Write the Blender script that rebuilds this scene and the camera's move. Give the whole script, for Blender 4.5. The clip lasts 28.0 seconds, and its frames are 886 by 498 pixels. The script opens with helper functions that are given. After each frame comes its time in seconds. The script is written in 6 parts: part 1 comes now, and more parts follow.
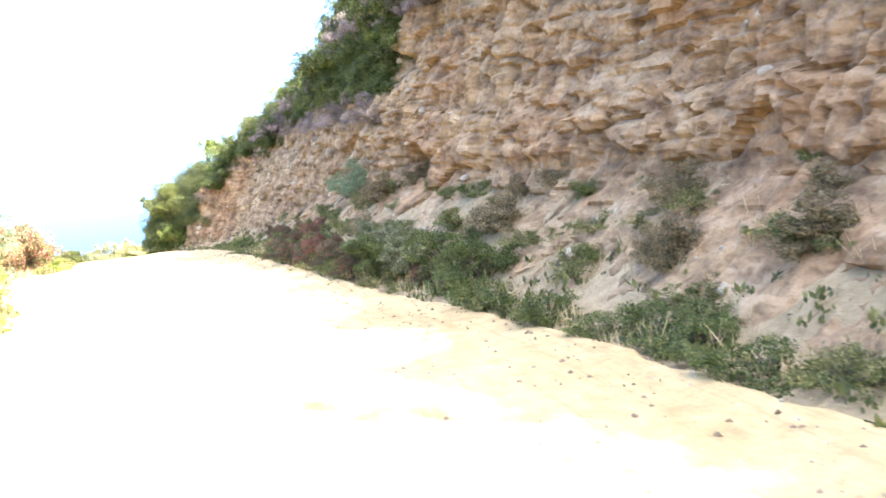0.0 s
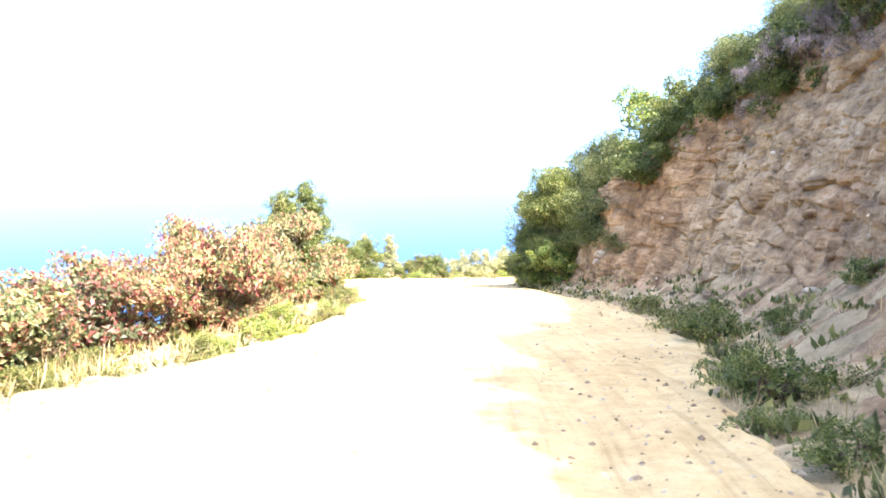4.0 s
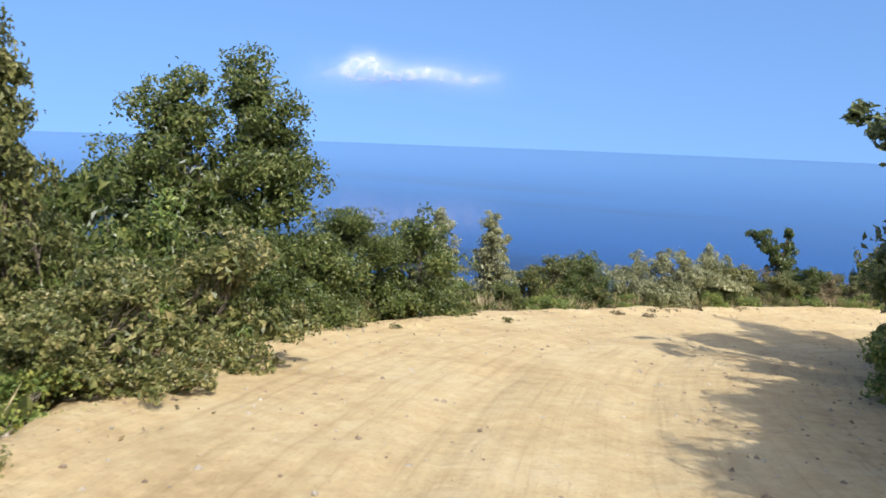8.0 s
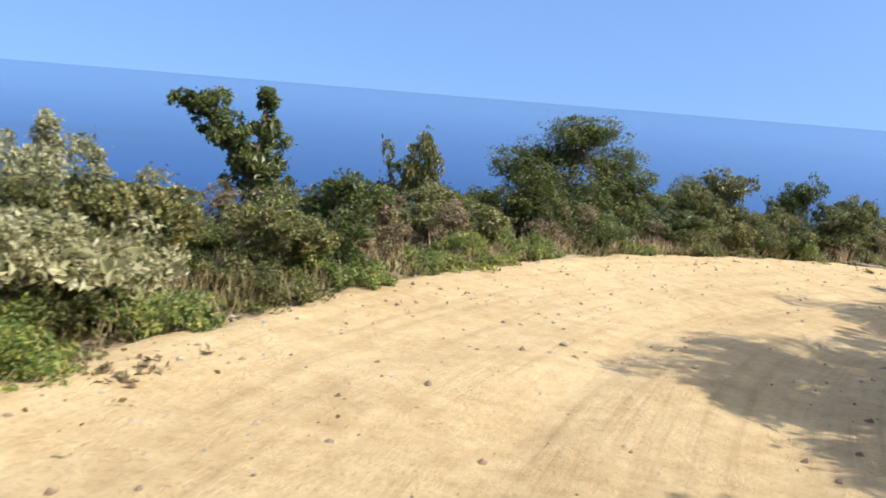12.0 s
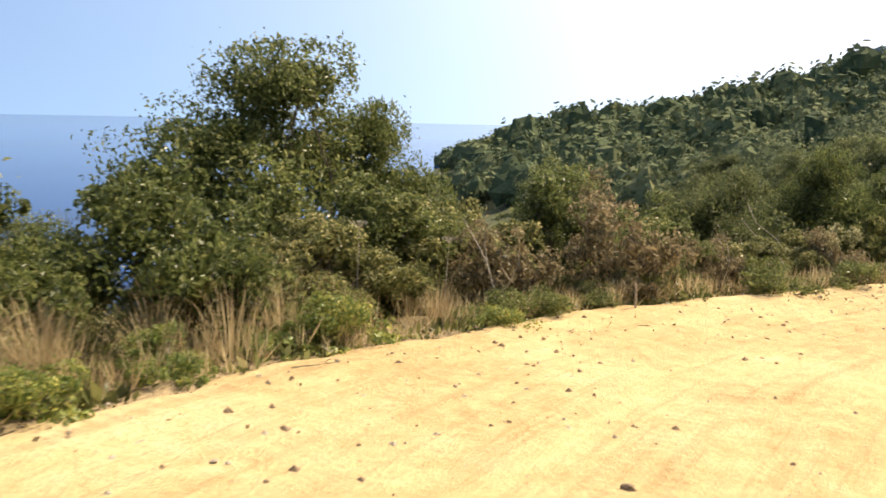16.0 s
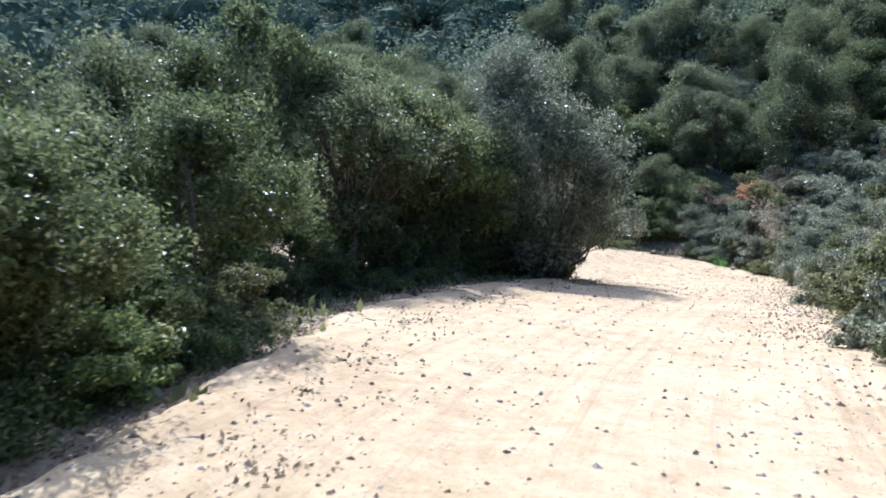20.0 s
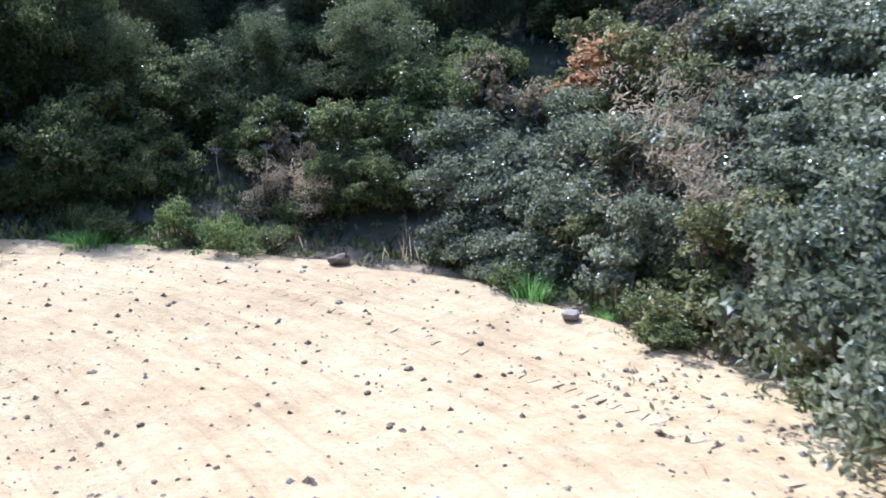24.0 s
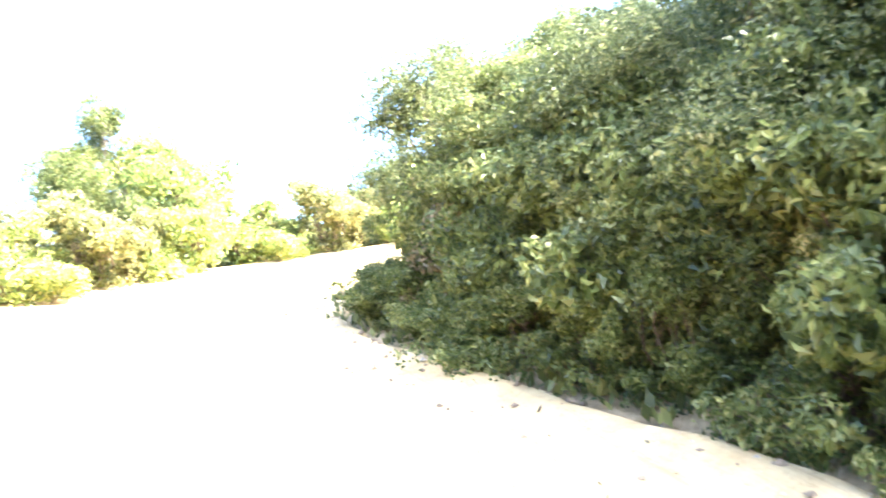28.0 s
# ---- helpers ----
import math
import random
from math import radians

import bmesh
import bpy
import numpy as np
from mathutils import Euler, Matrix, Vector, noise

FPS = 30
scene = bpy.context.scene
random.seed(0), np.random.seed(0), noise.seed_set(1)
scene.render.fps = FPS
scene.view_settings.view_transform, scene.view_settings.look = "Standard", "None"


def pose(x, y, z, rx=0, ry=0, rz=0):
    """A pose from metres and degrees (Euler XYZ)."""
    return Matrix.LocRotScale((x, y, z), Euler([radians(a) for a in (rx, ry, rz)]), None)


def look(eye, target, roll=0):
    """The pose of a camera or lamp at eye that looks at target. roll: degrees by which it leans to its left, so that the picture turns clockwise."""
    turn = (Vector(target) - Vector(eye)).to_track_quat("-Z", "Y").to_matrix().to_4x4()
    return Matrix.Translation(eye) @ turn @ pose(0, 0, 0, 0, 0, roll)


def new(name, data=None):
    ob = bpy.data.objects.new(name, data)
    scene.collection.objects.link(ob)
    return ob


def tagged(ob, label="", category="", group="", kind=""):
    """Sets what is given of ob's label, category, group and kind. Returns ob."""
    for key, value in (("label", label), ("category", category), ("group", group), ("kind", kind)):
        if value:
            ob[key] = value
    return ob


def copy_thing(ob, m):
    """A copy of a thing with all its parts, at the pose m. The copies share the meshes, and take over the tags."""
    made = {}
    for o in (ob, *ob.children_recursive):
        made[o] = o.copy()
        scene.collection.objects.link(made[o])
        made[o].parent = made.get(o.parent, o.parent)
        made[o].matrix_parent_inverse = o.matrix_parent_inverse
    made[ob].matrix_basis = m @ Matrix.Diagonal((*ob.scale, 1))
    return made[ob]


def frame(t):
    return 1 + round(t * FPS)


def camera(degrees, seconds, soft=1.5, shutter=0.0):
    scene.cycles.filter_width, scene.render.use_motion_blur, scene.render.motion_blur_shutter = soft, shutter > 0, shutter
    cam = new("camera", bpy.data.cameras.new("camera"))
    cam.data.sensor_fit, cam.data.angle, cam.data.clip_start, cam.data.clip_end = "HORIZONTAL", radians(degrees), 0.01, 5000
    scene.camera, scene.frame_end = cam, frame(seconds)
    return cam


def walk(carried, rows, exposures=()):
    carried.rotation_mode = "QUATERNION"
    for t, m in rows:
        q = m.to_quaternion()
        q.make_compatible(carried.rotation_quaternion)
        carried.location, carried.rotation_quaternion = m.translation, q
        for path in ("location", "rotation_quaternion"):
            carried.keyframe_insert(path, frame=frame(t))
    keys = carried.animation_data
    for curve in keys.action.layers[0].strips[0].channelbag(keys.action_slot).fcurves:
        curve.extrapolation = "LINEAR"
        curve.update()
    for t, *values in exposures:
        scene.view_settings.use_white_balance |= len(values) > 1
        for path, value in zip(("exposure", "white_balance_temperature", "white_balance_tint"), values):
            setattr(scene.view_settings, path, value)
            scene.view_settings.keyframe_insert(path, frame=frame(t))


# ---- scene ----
cam = camera(56.7, 28.0, soft=1.65, shutter=0.13)
PATH = [
    (0.0, (-0.000, -0.000, 1.500), (0.000, 9.911, 0.169), -3.48),
    (0.5, (-0.182, 2.581, 1.296), (-1.348, 12.426, -0.015), -2.96),
    (1.0, (-0.587, 5.244, 1.083), (-2.693, 14.941, -0.153), -2.15),
    (1.5, (-1.212, 7.875, 0.876), (-4.241, 17.319, -0.405), -2.31),
    (2.0, (-1.971, 10.386, 0.653), (-5.860, 19.521, -0.539), -3.21),
    (2.5, (-2.867, 12.561, 0.496), (-7.303, 21.443, -0.702), -1.92),
    (3.0, (-3.788, 14.676, 0.449), (-8.417, 23.480, -0.583), -0.71),
    (3.5, (-4.730, 16.786, 0.411), (-9.348, 25.603, -0.556), -0.06),
    (4.0, (-5.690, 18.939, 0.310), (-10.228, 27.785, -0.765), 0.09),
    (4.5, (-6.676, 21.175, 0.132), (-11.202, 29.998, -1.165), -0.19),
    (5.0, (-7.695, 23.531, -0.106), (-12.422, 32.217, -1.592), -0.87),
    (5.5, (-8.767, 25.854, -0.381), (-13.734, 34.368, -2.068), -0.70),
    (6.0, (-9.931, 28.086, -0.653), (-15.088, 36.496, -2.290), -0.52),
    (6.5, (-11.186, 30.307, -0.903), (-16.722, 38.490, -2.445), -1.01),
    (7.0, (-12.616, 32.510, -1.118), (-18.304, 40.604, -2.578), 1.66),
    (7.5, (-14.012, 34.681, -1.338), (-19.841, 42.665, -2.845), 3.03),
    (8.0, (-15.365, 36.837, -1.577), (-21.333, 44.748, -2.915), 2.14),
    (8.5, (-16.707, 39.060, -1.848), (-22.539, 47.014, -3.498), 2.79),
    (9.0, (-17.972, 41.412, -2.149), (-23.375, 49.654, -3.846), 2.37),
    (9.5, (-19.059, 43.805, -2.503), (-23.973, 52.290, -4.468), 0.89),
    (10.0, (-19.902, 46.210, -2.823), (-24.019, 55.085, -4.894), 2.00),
    (10.5, (-20.462, 48.577, -3.182), (-23.582, 57.819, -5.382), 2.24),
    (11.0, (-20.756, 50.835, -3.533), (-22.894, 60.360, -5.703), 3.65),
    (11.5, (-20.798, 52.996, -3.888), (-21.898, 62.684, -6.113), 4.46),
    (12.0, (-20.494, 55.149, -4.160), (-20.390, 64.960, -6.095), 4.69),
    (12.5, (-19.917, 57.306, -4.422), (-18.504, 67.002, -6.417), 3.61),
    (13.0, (-19.245, 59.364, -4.613), (-16.487, 68.811, -6.386), 1.74),
    (13.5, (-18.349, 61.340, -4.788), (-14.362, 70.376, -6.353), 0.60),
    (14.0, (-17.176, 63.253, -4.983), (-12.139, 71.766, -6.458), 0.46),
    (14.5, (-15.676, 65.108, -5.194), (-9.768, 73.043, -6.657), 1.22),
    (15.0, (-13.757, 66.865, -5.403), (-7.073, 74.173, -6.786), 2.41),
    (15.5, (-11.662, 68.357, -5.599), (-4.212, 74.836, -7.186), 1.98),
    (16.0, (-9.508, 69.494, -5.829), (-1.364, 75.076, -7.418), 1.37),
    (16.5, (-7.342, 70.281, -6.061), (1.530, 74.568, -7.761), 1.92),
    (17.0, (-5.070, 70.620, -6.275), (4.454, 73.326, -7.684), 1.47),
    (17.5, (-2.562, 70.653, -6.478), (7.309, 71.562, -7.797), 2.37),
    (18.0, (-0.412, 70.333, -6.635), (9.487, 69.461, -7.756), 3.36),
    (18.5, (1.629, 69.426, -6.668), (11.276, 67.011, -7.725), 3.38),
    (19.0, (3.679, 68.270, -6.661), (12.842, 64.374, -7.582), 0.70),
    (19.5, (5.797, 66.826, -6.705), (14.430, 61.899, -7.792), -0.48),
    (20.0, (7.997, 65.069, -6.835), (16.146, 59.410, -8.089), 1.63),
    (20.5, (10.046, 63.115, -6.974), (17.584, 56.666, -8.233), 3.76),
    (21.0, (11.910, 60.911, -7.159), (18.844, 53.835, -8.518), 4.35),
    (21.5, (13.541, 58.482, -7.364), (19.927, 50.905, -8.713), 2.97),
    (22.0, (14.848, 56.293, -7.553), (20.728, 48.322, -8.926), 1.22),
    (22.5, (15.926, 54.310, -7.752), (21.614, 46.226, -9.264), -0.13),
    (23.0, (16.893, 52.525, -7.957), (22.781, 44.630, -9.695), -1.17),
    (23.5, (17.880, 50.935, -8.162), (24.248, 43.471, -10.097), -1.93),
    (24.0, (19.060, 49.551, -8.356), (25.984, 42.589, -10.253), -1.58),
    (24.5, (20.396, 48.502, -8.569), (28.122, 42.503, -10.649), 0.27),
    (25.0, (21.861, 47.717, -8.767), (30.432, 42.922, -10.649), -0.02),
    (25.5, (23.207, 47.333, -8.867), (32.634, 44.420, -10.493), 0.12),
    (26.0, (24.679, 47.197, -8.810), (34.576, 47.055, -10.231), 2.16),
    (26.2, (25.198, 47.239, -8.765), (35.039, 48.406, -10.103), 2.15),
    (26.5, (25.922, 47.435, -8.670), (35.317, 50.684, -9.751), 0.68),
    (26.7, (26.361, 47.642, -8.602), (35.189, 52.259, -9.467), 0.22),
    (27.0, (26.946, 48.047, -8.512), (34.555, 54.496, -9.233), -0.19),
    (27.2, (27.267, 48.393, -8.453), (33.812, 55.929, -9.073), -0.68),
    (27.5, (27.628, 48.965, -8.396), (32.274, 57.792, -9.094), -1.98),
    (27.7, (27.798, 49.408, -8.357), (31.002, 58.855, -9.054), -3.09),
    (28.0, (28.011, 50.089, -8.280), (28.894, 60.034, -8.855), -4.43),
]
EXPOSURES = [(0.0, 3.25, 6800, 10), (1.0, 3.25, 6800, 10), (2.5, 3.1, 6700, 10), (5.0, 2.95, 6700, 10), (6.4, 3.25, 6700, 10), (7.0, 2.35, 6500, 11), (7.5, 1.45, 6300, 10), (8.0, 0.66, 6050, 9), (9.0, 0.66, 6150, 10), (12.5, 0.72, 6400, 11), (14.5, 0.68, 8400, 10), (16.0, 0.95, 8400, 11), (16.6, 0.98, 7300, 24), (17.0, 0.92, 6500, 24), (18.0, 1.15, 5500, 22), (20.0, 1.05, 4950, 19), (21.0, 1.3, 4850, 18), (24.0, 1.15, 4850, 18), (25.0, 1.25, 4800, 18), (26.0, 2.3, 5000, 16), (26.5, 3.3, 5300, 17), (27.0, 4.08, 6400, 24), (27.5, 4.25, 6500, 18), (28.0, 4.32, 6300, 11)]
walk(cam, [(t, look(eye, target, roll)) for t, eye, target, roll in PATH], EXPOSURES)

# ---- sky, sun ----
SUN_AZ, SUN_EL = 112.0, 47.0          # degrees clockwise from +y, degrees above the horizon
world = bpy.data.worlds.new("sky")
scene.world = world
world.use_nodes = True
wn = world.node_tree.nodes
sky = wn.new("ShaderNodeTexSky")
sky.sky_type = "NISHITA"
sky.sun_disc = False
sky.sun_elevation = radians(SUN_EL)
sky.sun_rotation = radians(SUN_AZ)
sky.altitude = 100
sky.air_density = 1.0
sky.dust_density = 1.4
sky.ozone_density = 6.0
wn["Background"].inputs[1].default_value = 0.132
# sea haze is thin here: the sky stays blue down to the horizon
aim = wn.new("ShaderNodeTexCoord")
split = wn.new("ShaderNodeSeparateXYZ")
lift = wn.new("ShaderNodeMath")
lift.operation, lift.inputs[1].default_value, lift.inputs[2].default_value = "MULTIPLY_ADD", 0.55, 0.24
join = wn.new("ShaderNodeCombineXYZ")
world.node_tree.links.new(aim.outputs["Generated"], split.inputs[0])
for k in (0, 1):
    world.node_tree.links.new(split.outputs[k], join.inputs[k])
world.node_tree.links.new(split.outputs[2], lift.inputs[0])
world.node_tree.links.new(lift.outputs[0], join.inputs[2])
world.node_tree.links.new(join.outputs[0], sky.inputs["Vector"])
tint = wn.new("ShaderNodeMix")
tint.data_type, tint.blend_type = "RGBA", "MULTIPLY"
tint.inputs[0].default_value = 1.0
tint.inputs[7].default_value = (0.95, 0.98, 1.03, 1)
world.node_tree.links.new(sky.outputs[0], tint.inputs[6])
# the bright hazy air round the sun
to_sun = Vector((math.sin(radians(SUN_AZ)) * math.cos(radians(SUN_EL)), math.cos(radians(SUN_AZ)) * math.cos(radians(SUN_EL)), math.sin(radians(SUN_EL))))
near_sun = wn.new("ShaderNodeVectorMath")
near_sun.operation, near_sun.inputs[1].default_value = "DOT_PRODUCT", to_sun
world.node_tree.links.new(aim.outputs["Generated"], near_sun.inputs[0])
above = wn.new("ShaderNodeMath")
above.operation, above.inputs[1].default_value = "MAXIMUM", 0.0
world.node_tree.links.new(near_sun.outputs["Value"], above.inputs[0])
fall_off = wn.new("ShaderNodeMath")
fall_off.operation, fall_off.inputs[1].default_value = "POWER", 2.5
world.node_tree.links.new(above.outputs[0], fall_off.inputs[0])
haze = wn.new("ShaderNodeVectorMath")
haze.operation, haze.inputs[0].default_value = "SCALE", (6.0, 5.4, 4.6)
world.node_tree.links.new(fall_off.outputs[0], haze.inputs["Scale"])
hazed = wn.new("ShaderNodeMix")
hazed.data_type, hazed.blend_type = "RGBA", "ADD"
hazed.inputs[0].default_value = 1.0
world.node_tree.links.new(tint.outputs[2], hazed.inputs[6])
world.node_tree.links.new(haze.outputs[0], hazed.inputs[7])
world.node_tree.links.new(hazed.outputs[2], wn["Background"].inputs[0])
lamp = bpy.data.lights.new("sun", "SUN")
lamp.energy, lamp.angle, lamp.color = 4.05, radians(0.6), (1.0, 0.94, 0.84)
sun = new("sun", lamp)
sun.matrix_world = look(to_sun * 100, (0, 0, 0))


# ---- materials ----
def material(name, rough=0.8, spec=0.3):
    m = bpy.data.materials.new(name)
    m.use_nodes = True
    b = m.node_tree.nodes["Principled BSDF"]
    b.inputs["Roughness"].default_value = rough
    b.inputs["Specular IOR Level"].default_value = spec
    return m, m.node_tree.nodes, m.node_tree.links, b


def ramp(nodes, stops):
    r = nodes.new("ShaderNodeValToRGB")
    while len(r.color_ramp.elements) < len(stops):
        r.color_ramp.elements.new(0.5)
    for e, (p, c) in zip(r.color_ramp.elements, stops):
        e.position, e.color = p, (*c, 1)
    return r


def noise_node(nodes, links, coords, scale, detail=6.0, rough=0.6):
    n = nodes.new("ShaderNodeTexNoise")
    n.inputs["Scale"].default_value, n.inputs["Detail"].default_value, n.inputs["Roughness"].default_value = scale, detail, rough
    links.new(coords, n.inputs["Vector"])
    return n


def blended(nodes, links, fac, a, b, kind="MIX"):
    m = nodes.new("ShaderNodeMix")
    m.data_type, m.blend_type = "RGBA", kind
    if isinstance(fac, float):
        m.inputs[0].default_value = fac
    else:
        links.new(fac, m.inputs[0])
    for k, v in ((6, a), (7, b)):
        if isinstance(v, tuple):
            m.inputs[k].default_value = (*v, 1)
        else:
            links.new(v, m.inputs[k])
    return m.outputs[2]


def bumped(nodes, links, bsdf, height, strength, distance):
    b = nodes.new("ShaderNodeBump")
    b.inputs["Strength"].default_value, b.inputs["Distance"].default_value = strength, distance
    links.new(height, b.inputs["Height"])
    links.new(b.outputs[0], bsdf.inputs["Normal"])


def dirt_material(name, stops, fine=38.0, strength=0.5):
    m, n, l, b = material(name, 0.95, 0.15)
    pos = n.new("ShaderNodeNewGeometry").outputs["Position"]
    big = noise_node(n, l, pos, 0.55, 5)
    mid = noise_node(n, l, pos, 4.5, 8, 0.65)
    small = noise_node(n, l, pos, fine, 6, 0.7)
    mix = n.new("ShaderNodeMath")
    mix.operation = "MULTIPLY_ADD"
    l.new(mid.outputs[0], mix.inputs[0])
    mix.inputs[1].default_value = 0.55
    add = n.new("ShaderNodeMath")
    add.operation = "MULTIPLY"
    l.new(big.outputs[0], add.inputs[0])
    add.inputs[1].default_value = 0.45
    l.new(add.outputs[0], mix.inputs[2])
    r = ramp(n, stops)
    l.new(mix.outputs[0], r.inputs[0])
    grit = ramp(n, [(0.28, (0.72, 0.69, 0.66)), (0.44, (1, 1, 1)), (0.75, (1.08, 1.07, 1.06))])
    l.new(small.outputs[0], grit.inputs[0])
    l.new(blended(n, l, 1.0, r.outputs[0], grit.outputs[0], "MULTIPLY"), b.inputs["Base Color"])
    tall = n.new("ShaderNodeMath")
    tall.operation = "ADD"
    l.new(mid.outputs[0], tall.inputs[0])
    l.new(small.outputs[0], tall.inputs[1])
    bumped(n, l, b, tall.outputs[0], strength, 0.05)
    return m


SAND = dirt_material("pale sandy dirt", [(0.32, (0.35, 0.24, 0.13)), (0.45, (0.46, 0.335, 0.19)), (0.55, (0.52, 0.39, 0.23)), (0.68, (0.57, 0.45, 0.29))])


def track_material():
    """Packed sandy dirt: lengthwise wheel streaks and tread bars along the UV's v, loose grit on top."""
    m = dirt_material("packed sandy track", [(0.32, (0.345, 0.243, 0.118)), (0.45, (0.44, 0.322, 0.163)), (0.55, (0.49, 0.373, 0.198)), (0.68, (0.525, 0.42, 0.248))], 26.0, 0.55)
    n, l = m.node_tree.nodes, m.node_tree.links
    b = n["Principled BSDF"]
    uv = n.new("ShaderNodeUVMap").outputs[0]
    long = n.new("ShaderNodeMapping")
    long.inputs["Scale"].default_value = (5.0, 0.14, 1)
    l.new(uv, long.inputs[0])
    streak = noise_node(n, l, long.outputs[0], 1.6, 7, 0.7)
    band = n.new("ShaderNodeMapping")
    band.inputs["Scale"].default_value = (2.3, 0.05, 1)
    band.inputs["Location"].default_value = (3.1, 0.7, 0)
    l.new(uv, band.inputs[0])
    lane = noise_node(n, l, band.outputs[0], 1.5, 2, 0.4)
    where = ramp(n, [(0.56, (0, 0, 0)), (0.61, (0.5, 0.5, 0.5)), (0.64, (0.5, 0.5, 0.5)), (0.69, (0, 0, 0))])
    l.new(lane.outputs[0], where.inputs[0])
    bars = n.new("ShaderNodeTexWave")
    bars.bands_direction = "Y"
    bars.inputs["Scale"].default_value, bars.inputs["Distortion"].default_value, bars.inputs["Detail"].default_value, bars.inputs["Detail Scale"].default_value = 2.4, 2.6, 3.0, 2.0
    l.new(uv, bars.inputs["Vector"])
    tread = n.new("ShaderNodeMath")
    tread.operation = "MULTIPLY"
    l.new(where.outputs[0], tread.inputs[0])
    l.new(bars.outputs["Fac"], tread.inputs[1])
    pale = ramp(n, [(0.32, (0.76, 0.72, 0.67)), (0.46, (0.97, 0.96, 0.95)), (0.66, (1.08, 1.07, 1.05))])
    l.new(streak.outputs[0], pale.inputs[0])
    first = b.inputs["Base Color"].links[0].from_socket
    c = blended(n, l, 0.85, first, pale.outputs[0], "MULTIPLY")
    # tread bars mixed darker: shade between the ridges put into the colour
    mask = n.new("ShaderNodeMath")
    mask.operation, mask.inputs[1].default_value = "MULTIPLY", 0.2
    l.new(tread.outputs[0], mask.inputs[0])
    l.new(blended(n, l, mask.outputs[0], c, (0.3, 0.21, 0.12)), b.inputs["Base Color"])
    bump = b.inputs["Normal"].links[0].from_node
    second = n.new("ShaderNodeBump")
    second.inputs["Strength"].default_value, second.inputs["Distance"].default_value = 0.35, 0.02
    rise = n.new("ShaderNodeMath")
    rise.operation = "SUBTRACT"
    l.new(streak.outputs[0], rise.inputs[0])
    l.new(tread.outputs[0], rise.inputs[1])
    l.new(rise.outputs[0], second.inputs["Height"])
    l.new(bump.outputs[0], second.inputs["Normal"])
    l.new(second.outputs[0], b.inputs["Normal"])
    return m


TRACK = track_material()


def cliff_material():
    m, n, l, b = material("weathered cliff", 0.95, 0.15)
    pos = n.new("ShaderNodeNewGeometry").outputs["Position"]
    flat = n.new("ShaderNodeMapping")
    flat.inputs["Scale"].default_value = (1.1, 1.1, 2.2)
    flat.inputs["Rotation"].default_value = (0.12, -0.1, 0)
    l.new(pos, flat.inputs[0])
    tall = n.new("ShaderNodeMapping")
    tall.inputs["Scale"].default_value = (3.6, 3.6, 0.6)
    l.new(pos, tall.inputs[0])
    strata = noise_node(n, l, flat.outputs[0], 1.5, 9, 0.65)
    streak = noise_node(n, l, tall.outputs[0], 1.2, 7, 0.6)
    big = noise_node(n, l, pos, 0.35, 4)
    small = noise_node(n, l, pos, 14.0, 8, 0.7)
    r = ramp(n, [(0.28, (0.1, 0.068, 0.042)), (0.40, (0.21, 0.145, 0.086)), (0.50, (0.31, 0.218, 0.125)), (0.60, (0.4, 0.295, 0.18)), (0.75, (0.5, 0.41, 0.29))])
    l.new(strata.outputs[0], r.inputs[0])
    red = ramp(n, [(0.4, (1, 1, 1)), (0.65, (0.92, 0.8, 0.74))])
    l.new(big.outputs[0], red.inputs[0])
    c = blended(n, l, 1.0, r.outputs[0], red.outputs[0], "MULTIPLY")
    dark = ramp(n, [(0.3, (0.45, 0.42, 0.42)), (0.5, (1, 1, 1))])
    l.new(streak.outputs[0], dark.inputs[0])
    c = blended(n, l, 0.85, c, dark.outputs[0], "MULTIPLY")
    grit = ramp(n, [(0.32, (0.5, 0.48, 0.46)), (0.5, (1, 1, 1)), (0.72, (1.18, 1.15, 1.1))])
    l.new(small.outputs[0], grit.inputs[0])
    l.new(blended(n, l, 0.6, c, grit.outputs[0], "MULTIPLY"), b.inputs["Base Color"])
    both = n.new("ShaderNodeMath")
    both.operation = "ADD"
    l.new(small.outputs[0], both.inputs[0])
    l.new(strata.outputs[0], both.inputs[1])
    bumped(n, l, b, both.outputs[0], 0.7, 0.05)
    return m


CLIFF = cliff_material()


